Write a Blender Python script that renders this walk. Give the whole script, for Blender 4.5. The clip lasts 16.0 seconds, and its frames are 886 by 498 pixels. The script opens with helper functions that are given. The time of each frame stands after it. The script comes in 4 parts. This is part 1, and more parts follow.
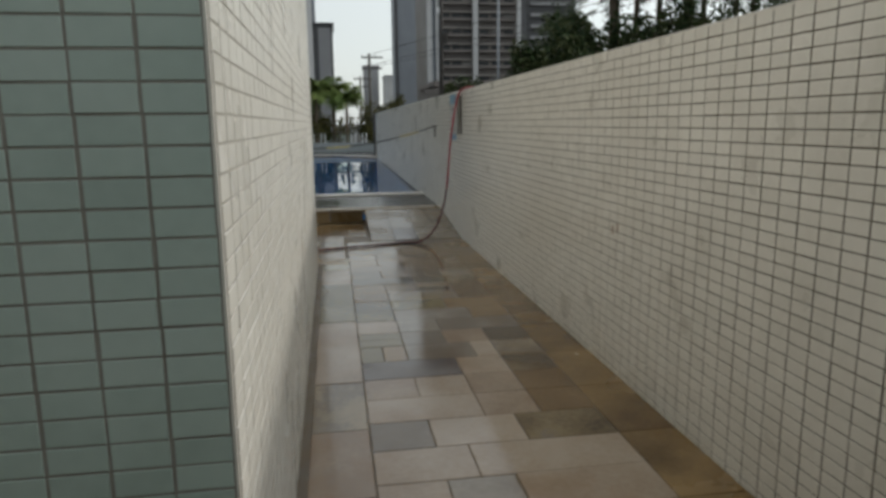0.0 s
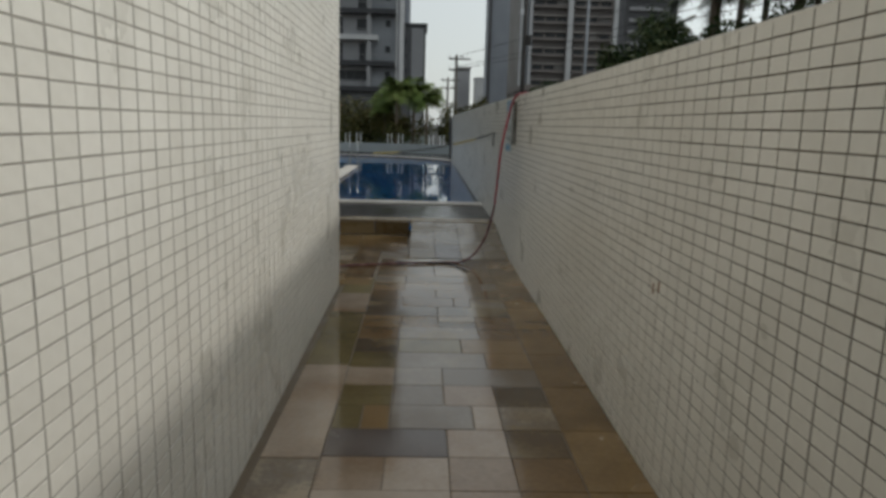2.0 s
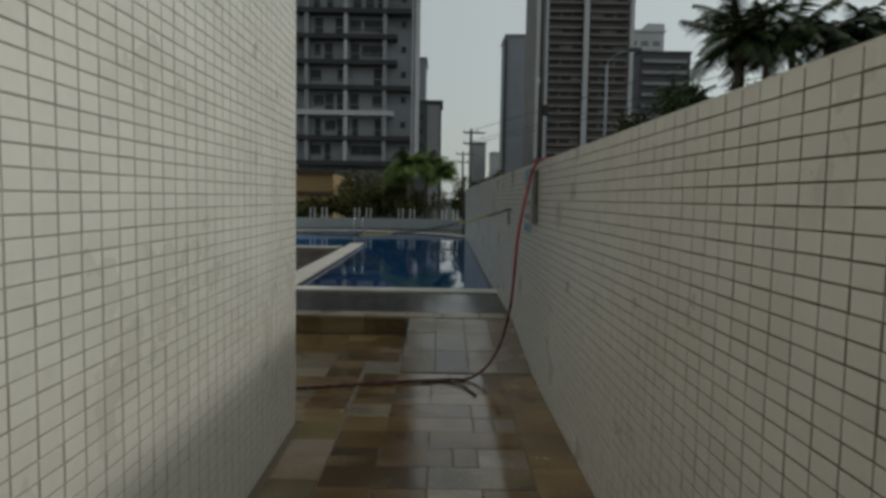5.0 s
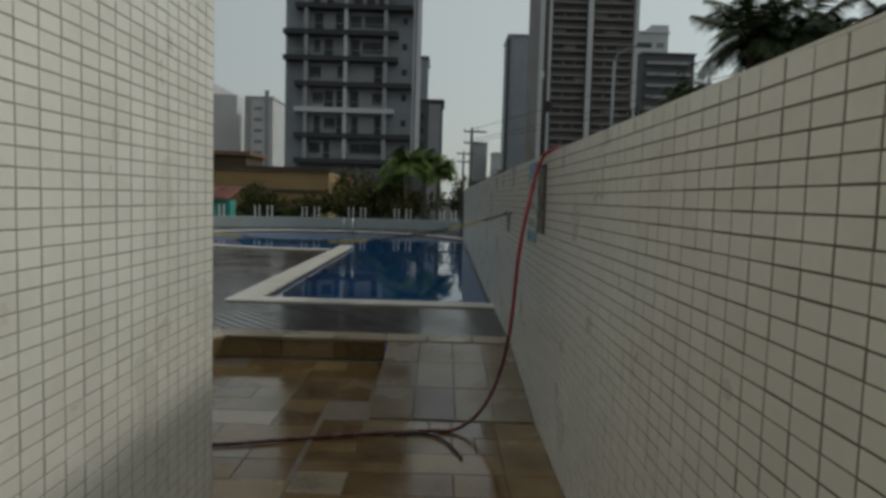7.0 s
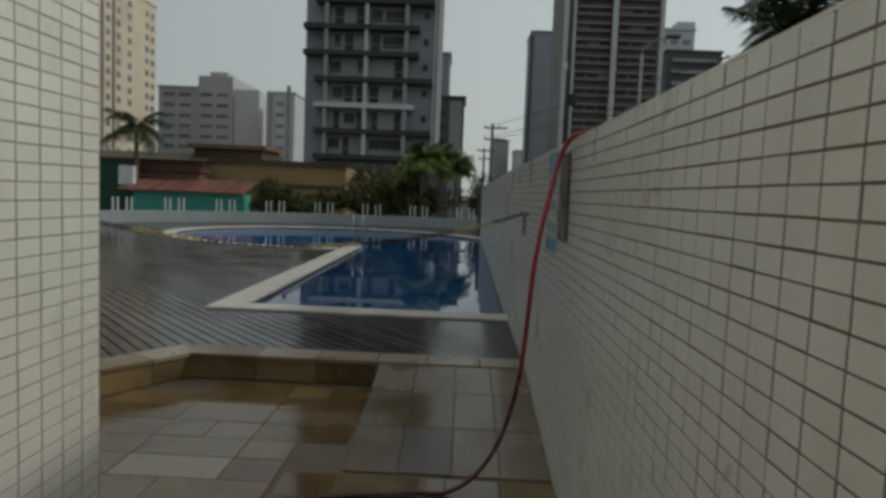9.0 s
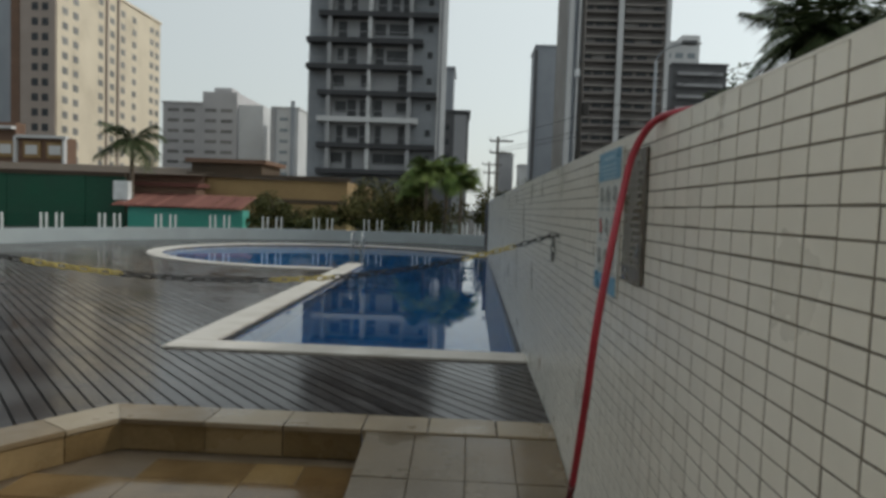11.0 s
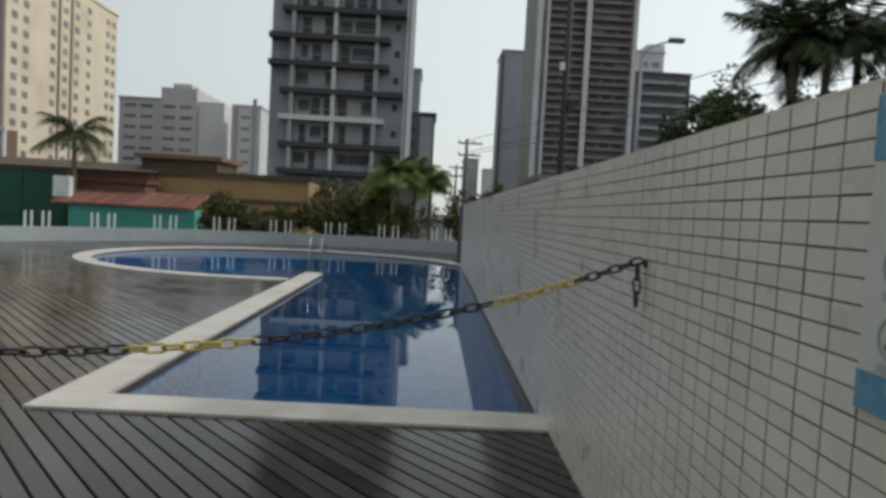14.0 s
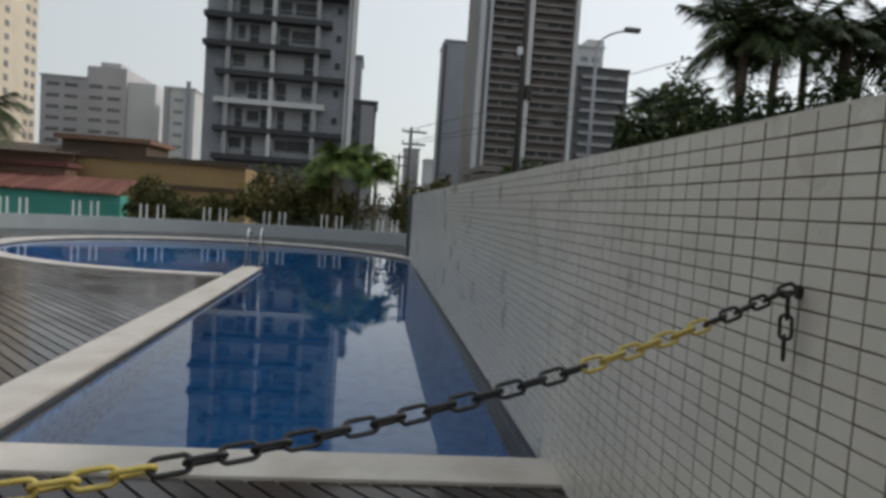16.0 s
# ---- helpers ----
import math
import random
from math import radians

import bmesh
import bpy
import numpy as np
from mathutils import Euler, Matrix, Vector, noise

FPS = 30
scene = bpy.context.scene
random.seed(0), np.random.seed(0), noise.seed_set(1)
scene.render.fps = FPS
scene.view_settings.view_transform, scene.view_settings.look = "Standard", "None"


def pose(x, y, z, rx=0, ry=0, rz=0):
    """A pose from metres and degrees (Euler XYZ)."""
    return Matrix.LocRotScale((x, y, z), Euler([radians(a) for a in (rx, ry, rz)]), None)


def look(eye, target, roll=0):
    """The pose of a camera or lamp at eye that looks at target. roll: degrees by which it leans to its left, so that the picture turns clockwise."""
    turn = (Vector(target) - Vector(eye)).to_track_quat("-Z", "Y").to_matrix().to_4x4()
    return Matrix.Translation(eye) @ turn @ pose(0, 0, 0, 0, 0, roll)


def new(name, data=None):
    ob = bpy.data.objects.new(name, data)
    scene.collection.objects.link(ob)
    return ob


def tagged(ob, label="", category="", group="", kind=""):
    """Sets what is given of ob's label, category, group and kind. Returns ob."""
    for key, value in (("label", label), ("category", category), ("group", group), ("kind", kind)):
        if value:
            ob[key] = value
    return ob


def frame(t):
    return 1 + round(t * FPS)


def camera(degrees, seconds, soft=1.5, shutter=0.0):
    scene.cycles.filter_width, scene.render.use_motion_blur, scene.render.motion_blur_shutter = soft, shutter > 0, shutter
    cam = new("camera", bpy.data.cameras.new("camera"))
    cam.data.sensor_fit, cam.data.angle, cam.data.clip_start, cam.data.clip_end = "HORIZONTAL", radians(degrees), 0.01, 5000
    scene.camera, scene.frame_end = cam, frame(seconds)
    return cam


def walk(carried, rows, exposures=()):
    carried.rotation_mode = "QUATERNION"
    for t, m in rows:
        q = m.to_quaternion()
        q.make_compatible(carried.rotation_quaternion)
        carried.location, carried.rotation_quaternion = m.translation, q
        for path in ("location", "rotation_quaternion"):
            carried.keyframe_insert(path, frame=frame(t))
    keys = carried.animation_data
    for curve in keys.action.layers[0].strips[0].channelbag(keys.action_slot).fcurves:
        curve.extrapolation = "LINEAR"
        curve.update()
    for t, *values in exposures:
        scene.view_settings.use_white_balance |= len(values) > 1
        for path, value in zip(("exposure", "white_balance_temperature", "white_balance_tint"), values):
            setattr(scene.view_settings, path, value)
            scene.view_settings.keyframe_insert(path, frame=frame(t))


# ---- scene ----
cam = camera(65.6, 16.0, soft=3.4)
PATH = [
    (0, (-1.573, 1.317, 1.417), (-1.27, 3.261, 1.056), -0.7),
    (0.5, (-1.412, 1.568, 1.444), (-1.281, 3.541, 1.144), -0.4),
    (1, (-1.309, 1.73, 1.447), (-1.209, 3.707, 1.159), -0.5),
    (1.5, (-1.137, 1.93, 1.461), (-1.062, 3.903, 1.138), 0.9),
    (2, (-1.023, 2.137, 1.477), (-0.957, 4.104, 1.121), 1.6),
    (2.5, (-0.971, 2.433, 1.466), (-0.941, 4.396, 1.085), 1.6),
    (3, (-0.888, 2.779, 1.464), (-0.867, 4.738, 1.061), 0.2),
    (3.5, (-0.836, 3.051, 1.48), (-0.819, 5.011, 1.083), 1.1),
    (4, (-0.792, 3.313, 1.483), (-0.788, 5.293, 1.2), 1.6),
    (4.5, (-0.837, 3.554, 1.497), (-0.832, 5.546, 1.32), 1.6),
    (5, (-0.829, 3.934, 1.492), (-0.818, 5.929, 1.344), 1.0),
    (7.5, (-0.619, 5.432, 1.503), (-0.62, 7.427, 1.355), 2.1),
    (8, (-0.557, 5.659, 1.513), (-0.584, 7.652, 1.352), 2.3),
    (10.3, (-0.555, 7.001, 1.484), (-0.613, 8.995, 1.341), 2.2),
    (10.5, (-0.577, 7.133, 1.503), (-0.637, 9.128, 1.364), 2.1),
    (11, (-0.596, 7.458, 1.512), (-0.66, 9.454, 1.396), 2.1),
    (11.5, (-0.588, 7.788, 1.514), (-0.672, 9.783, 1.404), 2.6),
    (12, (-0.591, 8.079, 1.509), (-0.687, 10.074, 1.398), 3.1),
    (12.5, (-0.665, 8.375, 1.517), (-0.76, 10.37, 1.411), 3.2),
    (13, (-0.729, 8.721, 1.5), (-0.815, 10.717, 1.392), 3.1),
    (13.5, (-0.779, 8.998, 1.516), (-0.822, 10.994, 1.409), 3.0),
    (14, (-0.831, 9.27, 1.513), (-0.788, 11.267, 1.412), 3.1),
    (14.5, (-0.933, 9.559, 1.519), (-0.788, 11.551, 1.42), 2.8),
    (15, (-0.989, 9.76, 1.509), (-0.805, 11.749, 1.405), 2.4),
    (15.5, (-1.022, 9.991, 1.51), (-0.803, 11.976, 1.405), 3.2),
    (16, (-1.048, 10.308, 1.51), (-0.827, 12.292, 1.392), 4.0),
]
walk(cam, [(t, look(eye, target, roll)) for t, eye, target, roll in PATH],
     exposures=[(0, -0.02, 6500, 8), (0.5, -0.27, 6500, 9), (1.5, -0.28, 6500, 9), (2, -0.27, 6500, 8), (2.5, -0.15, 6500, 7), (3, -0.2, 6500, 6), (3.5, -0.17, 6500, 5), (4, -0.44, 6500, 5), (5, -0.83, 6500, 4), (8, -0.82, 6500, 4), (10.5, -0.51, 6500, 5), (11, -0.17, 6500, 6), (12.5, -0.02, 6500, 6), (14.5, -0.08, 6500, 9), (16, -0.1, 6500, 11)])

# ---- light ----
SUN_EL, SUN_AZ = 33.0, 74.0          # degrees; azimuth from +y towards +x
world = bpy.data.worlds.new("sky")
scene.world = world
world.use_nodes = True
wn, wl = world.node_tree.nodes, world.node_tree.links
bg = wn["Background"]
sky = wn.new("ShaderNodeTexSky")
sky.sky_type = 'NISHITA'
sky.sun_disc = False
sky.sun_elevation, sky.sun_rotation = radians(SUN_EL), radians(SUN_AZ)
sky.air_density, sky.dust_density, sky.ozone_density = 1.2, 2.0, 2.0
veil = wn.new("ShaderNodeMix")
veil.data_type = 'RGBA'
veil.inputs["Factor"].default_value = 0.72
# the haze is brighter towards the sun, all round the sky
tcw, dotp, mr, hz = wn.new("ShaderNodeTexCoord"), wn.new("ShaderNodeVectorMath"), wn.new("ShaderNodeMapRange"), wn.new("ShaderNodeVectorMath")
dotp.operation, hz.operation = 'DOT_PRODUCT', 'SCALE'
_sa, _se = radians(SUN_AZ), radians(SUN_EL)
dotp.inputs[1].default_value = (math.sin(_sa) * math.cos(_se), math.cos(_sa) * math.cos(_se), math.sin(_se))
wl.new(tcw.outputs["Generated"], dotp.inputs[0])
mr.inputs["From Min"].default_value, mr.inputs["From Max"].default_value = -1.0, 1.0
mr.inputs["To Min"].default_value, mr.inputs["To Max"].default_value = 0.42, 1.5
wl.new(dotp.outputs["Value"], mr.inputs["Value"])
hz.inputs[0].default_value = (8.2, 8.6, 8.6)
wl.new(mr.outputs["Result"], hz.inputs["Scale"])
wl.new(hz.outputs["Vector"], veil.inputs["B"])
wl.new(sky.outputs["Color"], veil.inputs["A"])
wl.new(veil.outputs["Result"], bg.inputs["Color"])
bg.inputs["Strength"].default_value = 0.10

sun = new("sun", bpy.data.lights.new("sun", 'SUN'))
sun.data.energy, sun.data.angle, sun.data.color = 1.5, radians(5.0), (1.0, 0.96, 0.90)
_a, _e = radians(SUN_AZ), radians(SUN_EL)
sun.matrix_world = look((math.sin(_a) * math.cos(_e) * 50, math.cos(_a) * math.cos(_e) * 50, math.sin(_e) * 50), (0, 0, 0))


# ---- materials ----
def material(name, colors, rough=0.6, rough_var=0.1, scale=6.0, bump=0.1, fine=60.0, metallic=0.0, vary="none",
             dirt=(), dirt_scale=1.2, spec=0.5, transmission=0.0, ior=1.45, stretch=(1, 1, 1), coat=0.0, spread=0.75, wet=()):
    """Colour ramp over noise at two scales, roughness that wanders, fine relief."""
    m = bpy.data.materials.new(name)
    m.use_nodes = True
    n, l = m.node_tree.nodes, m.node_tree.links
    b = n["Principled BSDF"]
    tc = n.new("ShaderNodeTexCoord")
    mp = n.new("ShaderNodeMapping")
    mp.inputs["Scale"].default_value = stretch
    where = n.new("ShaderNodeNewGeometry").outputs["Position"] if wet else tc.outputs["Object"]
    l.new(where, mp.inputs["Vector"])
    big, small = n.new("ShaderNodeTexNoise"), n.new("ShaderNodeTexNoise")
    big.inputs["Scale"].default_value, big.inputs["Detail"].default_value = scale, 5
    small.inputs["Scale"].default_value, small.inputs["Detail"].default_value = fine, 3
    l.new(mp.outputs["Vector"], big.inputs["Vector"])
    l.new(mp.outputs["Vector"], small.inputs["Vector"])
    f = n.new("ShaderNodeMath")
    f.operation = 'MULTIPLY_ADD'
    l.new(small.outputs["Fac"], f.inputs[0])
    f.inputs[1].default_value = 0.35
    l.new(big.outputs["Fac"], f.inputs[2])
    fac = f.outputs[0]
    if vary != "none":
        r = n.new("ShaderNodeObjectInfo" if vary == "object" else "ShaderNodeNewGeometry")
        add = n.new("ShaderNodeMath")
        add.operation = 'MULTIPLY_ADD'
        l.new(r.outputs["Random" if vary == "object" else "Random Per Island"], add.inputs[0])
        add.inputs[1].default_value = spread
        l.new(fac, add.inputs[2])
        sub = n.new("ShaderNodeMath")
        sub.operation = 'SUBTRACT'
        l.new(add.outputs[0], sub.inputs[0])
        sub.inputs[1].default_value = 0.17 + spread / 2
        fac = sub.outputs[0]
    else:
        sub = n.new("ShaderNodeMath")
        sub.operation = 'SUBTRACT'
        l.new(fac, sub.inputs[0])
        sub.inputs[1].default_value = 0.17
        fac = sub.outputs[0]
    ramp = n.new("ShaderNodeValToRGB")
    e = ramp.color_ramp.elements
    span = [0.25 + 0.5 * i / max(1, len(colors) - 1) for i in range(len(colors))]
    e[0].position, e[0].color = span[0], (*colors[0], 1)
    e[1].position, e[1].color = span[-1], (*colors[-1], 1)
    for p, c in list(zip(span, colors))[1:-1]:
        k = e.new(p)
        k.color = (*c, 1)
    l.new(fac, ramp.inputs["Fac"])
    col = ramp.outputs["Color"]
    if dirt:
        d = n.new("ShaderNodeTexNoise")
        d.inputs["Scale"].default_value, d.inputs["Detail"].default_value = dirt_scale, 6
        l.new(where, d.inputs["Vector"])
        dr = n.new("ShaderNodeMapRange")
        dr.inputs["From Min"].default_value, dr.inputs["From Max"].default_value = 0.5, 0.68
        l.new(d.outputs["Fac"], dr.inputs["Value"])
        mul = n.new("ShaderNodeMath")
        mul.operation = 'MULTIPLY'
        l.new(dr.outputs["Result"], mul.inputs[0])
        mul.inputs[1].default_value = 0.6
        mx = n.new("ShaderNodeMix")
        mx.data_type = 'RGBA'
        l.new(mul.outputs[0], mx.inputs["Factor"])
        l.new(col, mx.inputs["A"])
        mx.inputs["B"].default_value = (*dirt, 1)
        col = mx.outputs["Result"]
    l.new(col, b.inputs["Base Color"])
    rr = n.new("ShaderNodeMapRange")
    rr.inputs["From Min"].default_value, rr.inputs["From Max"].default_value = 0.35, 0.65
    rr.inputs["To Min"].default_value, rr.inputs["To Max"].default_value = max(0.02, rough - rough_var), min(1, rough + rough_var)
    l.new(big.outputs["Fac"], rr.inputs["Value"])
    if wet:                             # a film of water lies in broad patches
        film, fr, fm = n.new("ShaderNodeTexNoise"), n.new("ShaderNodeMapRange"), n.new("ShaderNodeMath")
        film.inputs["Scale"].default_value, film.inputs["Detail"].default_value = wet[0], 4
        l.new(where, film.inputs["Vector"])
        fr.inputs["From Min"].default_value, fr.inputs["From Max"].default_value = 0.42, 0.58
        fr.inputs["To Min"].default_value, fr.inputs["To Max"].default_value = wet[1], 1.0
        l.new(film.outputs["Fac"], fr.inputs["Value"])
        fm.operation = 'MULTIPLY'
        l.new(rr.outputs["Result"], fm.inputs[0])
        l.new(fr.outputs["Result"], fm.inputs[1])
    l.new(fm.outputs[0] if wet else rr.outputs["Result"], b.inputs["Roughness"])
    b.inputs["Metallic"].default_value = metallic
    b.inputs["Specular IOR Level"].default_value = spec
    b.inputs["Transmission Weight"].default_value = transmission
    b.inputs["IOR"].default_value = ior
    b.inputs["Coat Weight"].default_value = coat
    if bump:
        bp = n.new("ShaderNodeBump")
        bp.inputs["Strength"].default_value, bp.inputs["Distance"].default_value = bump, 0.01
        l.new(f.outputs[0], bp.inputs["Height"])
        l.new(bp.outputs["Normal"], b.inputs["Normal"])
    return m


TILE = material("glazed_tile", [(0.63, 0.605, 0.545), (0.70, 0.675, 0.615), (0.75, 0.725, 0.665)], 0.3, 0.03, 2.5, 0.03, 30, vary="island", dirt=(0.645, 0.615, 0.55), dirt_scale=0.75, spread=0.24, spec=0.5)
TILE_ONE = material("glazed_tile_single", [(0.63, 0.605, 0.545), (0.70, 0.675, 0.615), (0.75, 0.725, 0.665)], 0.3, 0.03, 2.5, 0.03, 30, vary="object", dirt=(0.645, 0.615, 0.55), dirt_scale=0.75, spread=0.24, spec=0.5)
TILE_GREEN = material("sage_glazed_tile", [(0.42, 0.51, 0.46), (0.48, 0.575, 0.52), (0.53, 0.62, 0.565)], 0.45, 0.04, 2.5, 0.05, 30, vary="island", dirt=(0.33, 0.42, 0.38), dirt_scale=0.75, spread=0.30, spec=0.5)
GROUT = material("grout", [(0.13, 0.115, 0.095), (0.20, 0.175, 0.145)], 0.85, 0.05, 8, 0.2)
# lighter copy of GROUT: sun on the building's joints is put into the colour
GROUT_SUNLIT = material("sunlit_grout", [(0.27, 0.25, 0.22), (0.36, 0.34, 0.30)], 0.85, 0.05, 8, 0.2)
SLAB = material("wet_quartzite", [(0.085, 0.058, 0.032), (0.15, 0.108, 0.056), (0.215, 0.16, 0.088), (0.185, 0.15, 0.115), (0.30, 0.24, 0.165)], 0.16, 0.08, 2.4, 0.13, 35, vary="object", dirt=(0.10, 0.06, 0.026), dirt_scale=1.3, wet=(1.1, 0.3))
SLAB_EDGE = material("stained_quartzite", [(0.125, 0.072, 0.026), (0.19, 0.118, 0.045), (0.265, 0.172, 0.075)], 0.26, 0.14, 2.0, 0.2, 35, vary="object", dirt=(0.065, 0.038, 0.014), dirt_scale=1.7, spread=0.4, wet=(1.3, 0.45))
SLAB_RAMP = material("tan_ramp_stone", [(0.125, 0.092, 0.054), (0.165, 0.126, 0.08), (0.21, 0.165, 0.112)], 0.26, 0.12, 2.2, 0.2, 35, vary="object", dirt=(0.17, 0.115, 0.06), dirt_scale=1.4, spread=0.4, wet=(1.2, 0.4))
SLAB_PLUM = material("plum_quartzite", [(0.085, 0.066, 0.056), (0.12, 0.094, 0.08)], 0.25, 0.1, 2.2, 0.2, 35, wet=(1.2, 0.4))
RISER = material("ochre_riser_stone", [(0.15, 0.098, 0.042), (0.215, 0.145, 0.066), (0.29, 0.205, 0.105)], 0.38, 0.14, 2.5, 0.25, 35, vary="object", dirt=(0.10, 0.066, 0.03), dirt_scale=2.0, spread=0.4, wet=(1.5, 0.6))
SLAB_PINK = material("pinkish_quartzite", [(0.24, 0.172, 0.118), (0.31, 0.235, 0.17), (0.37, 0.30, 0.235)], 0.16, 0.08, 2.4, 0.13, 35, vary="object", dirt=(0.22, 0.125, 0.055), dirt_scale=1.5, spread=0.5, wet=(1.1, 0.35))
SLAB_OLIVE = material("olive_quartzite", [(0.12, 0.09, 0.036), (0.17, 0.13, 0.056), (0.225, 0.178, 0.085)], 0.16, 0.08, 2.4, 0.13, 35, vary="object", dirt=(0.09, 0.06, 0.022), dirt_scale=1.5, spread=0.5, wet=(1.1, 0.35))
SLAB_GREY = material("grey_quartzite", [(0.165, 0.132, 0.100), (0.215, 0.178, 0.14), (0.275, 0.235, 0.19)], 0.16, 0.08, 2.4, 0.13, 35, vary="object", dirt=(0.12, 0.08, 0.045), dirt_scale=1.5, spread=0.5, wet=(1.1, 0.3))
SLAB_RUST = material("rust_quartzite", [(0.115, 0.066, 0.026), (0.165, 0.10, 0.042), (0.22, 0.142, 0.066)], 0.16, 0.08, 2.0, 0.13, 35, vary="object", dirt=(0.06, 0.034, 0.013), dirt_scale=1.7, spread=0.45, wet=(1.3, 0.4))
SLAB_JOINT = material("floor_joint", [(0.10, 0.072, 0.045), (0.17, 0.128, 0.085)], 0.5, 0.2, 6, 0.2)
COPING_STONE = material("sandstone_coping", [(0.20, 0.148, 0.090), (0.265, 0.205, 0.134), (0.325, 0.262, 0.182)], 0.38, 0.15, 3, 0.2, 40, vary="object", dirt=(0.30, 0.21, 0.11), dirt_scale=2)
DECK = material("wet_deck_board", [(0.036, 0.031, 0.030), (0.058, 0.052, 0.050), (0.084, 0.077, 0.075)], 0.17, 0.07, 1.3, 0.12, 50, vary="object", dirt=(0.05, 0.038, 0.03), dirt_scale=0.5, spec=0.2)
DECK_GAP = material("deck_underside", [(0.015, 0.014, 0.013), (0.03, 0.028, 0.025)], 0.9, 0.05)
COPING_WHITE = material("white_pool_coping", [(0.45, 0.41, 0.36), (0.54, 0.50, 0.45), (0.60, 0.565, 0.515)], 0.5, 0.1, 3, 0.1, 60, dirt=(0.40, 0.36, 0.30), dirt_scale=2.5)
WATERLINE = material("coping_shade_band", [(0.07, 0.062, 0.055), (0.12, 0.105, 0.09)], 0.4, 0.1, 6, 0.1)
POOL_TILE = material("pool_mosaic", [(0.002, 0.108, 0.325), (0.003, 0.14, 0.385), (0.006, 0.185, 0.44)], 0.3, 0.1, 10, 0.1, 80)
PARAPET = material("grey_white_render", [(0.27, 0.30, 0.31), (0.34, 0.375, 0.385)], 0.75, 0.1, 1.5, 0.1, dirt=(0.29, 0.31, 0.31))
WHITE_WALL = material("white_render", [(0.62, 0.63, 0.63), (0.72, 0.73, 0.73)], 0.75, 0.1, 1.5, 0.1, dirt=(0.48, 0.49, 0.48))
WHITE_POST = material("white_enamel", [(0.52, 0.54, 0.53), (0.62, 0.63, 0.62)], 0.4, 0.1, 4, 0.02)
GLASS = material("railing_glass", [(0.80, 0.93, 0.90), (0.84, 0.95, 0.92)], 0.03, 0.01, 2, 0.0, transmission=1.0, ior=1.1)
CHROME = material("steel_tube", [(0.30, 0.31, 0.30), (0.40, 0.41, 0.40)], 0.3, 0.08, 6, 0.0, metallic=1.0)
BLACK_PLASTIC = material("black_plastic", [(0.012, 0.012, 0.013), (0.03, 0.03, 0.032)], 0.42, 0.1, 40, 0.05)
YELLOW_PLASTIC = material("yellow_plastic", [(0.42, 0.32, 0.06), (0.58, 0.46, 0.13)], 0.42, 0.1, 40, 0.05)
HOSE = material("red_hose", [(0.30, 0.021, 0.038), (0.41, 0.037, 0.06)], 0.4, 0.12, 12, 0.1, dirt=(0.24, 0.03, 0.045), dirt_scale=5)
HOSE_DARK = material("dark_hose", [(0.075, 0.014, 0.018), (0.13, 0.022, 0.028)], 0.25, 0.1, 12, 0.1)
SIGN_WHITE = material("sign_white", [(0.56, 0.575, 0.56), (0.64, 0.655, 0.64)], 0.35, 0.1, 6, 0.0)
SIGN_BLUE = material("sign_blue", [(0.10, 0.27, 0.42), (0.15, 0.34, 0.49)], 0.35, 0.1, 6, 0.0)
SIGN_PALE = material("sign_pale_ink", [(0.28, 0.46, 0.58), (0.34, 0.52, 0.63)], 0.4, 0.1, 6, 0.0)
INK = material("sign_ink", [(0.13, 0.14, 0.15), (0.20, 0.21, 0.22)], 0.5, 0.1, 6, 0.0)
GREY_INK = material("sign_grey_ink", [(0.36, 0.40, 0.41), (0.44, 0.48, 0.49)], 0.5, 0.1, 6, 0.0)
RED_INK = material("sign_red_ink", [(0.45, 0.03, 0.03), (0.55, 0.05, 0.05)], 0.5, 0.1, 6, 0.0)
PLAQUE = material("dark_plaque", [(0.11, 0.10, 0.085), (0.17, 0.155, 0.135)], 0.28, 0.12, 5, 0.05, dirt=(0.06, 0.05, 0.04), dirt_scale=6)
PLAQUE_INK = material("plaque_lettering", [(0.20, 0.19, 0.17), (0.25, 0.24, 0.22)], 0.5, 0.1, 6, 0.0)
STAIN = material("rust_stain", [(0.20, 0.10, 0.05), (0.30, 0.17, 0.09)], 0.7, 0.1, 30, 0.1)
CONCRETE_GREY = material("grey_render", [(0.215, 0.23, 0.25), (0.275, 0.29, 0.31), (0.32, 0.335, 0.355)], 0.8, 0.1, 0.25, 0.1, 3, dirt=(0.15, 0.155, 0.165), dirt_scale=0.2)
CONCRETE_MID = material("mid_grey_render", [(0.30, 0.30, 0.31), (0.38, 0.38, 0.385)], 0.8, 0.1, 0.2, 0.1, 3)
CONCRETE_DARK = material("dark_grey_render", [(0.075, 0.075, 0.08), (0.12, 0.12, 0.125)], 0.7, 0.1, 0.3, 0.1, 3)
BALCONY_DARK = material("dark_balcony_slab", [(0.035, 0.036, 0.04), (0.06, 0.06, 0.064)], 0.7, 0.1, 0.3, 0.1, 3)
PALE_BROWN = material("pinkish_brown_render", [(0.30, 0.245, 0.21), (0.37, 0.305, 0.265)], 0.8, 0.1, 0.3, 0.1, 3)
BLOCK_PALE = material("pale_lilac_render", [(0.40, 0.385, 0.39), (0.48, 0.465, 0.465)], 0.8, 0.1, 0.2, 0.1, 3)
WINDOW_DULL = material("dull_window", [(0.15, 0.145, 0.14), (0.22, 0.21, 0.20)], 0.4, 0.1, 0.3, 0.0, vary="object")
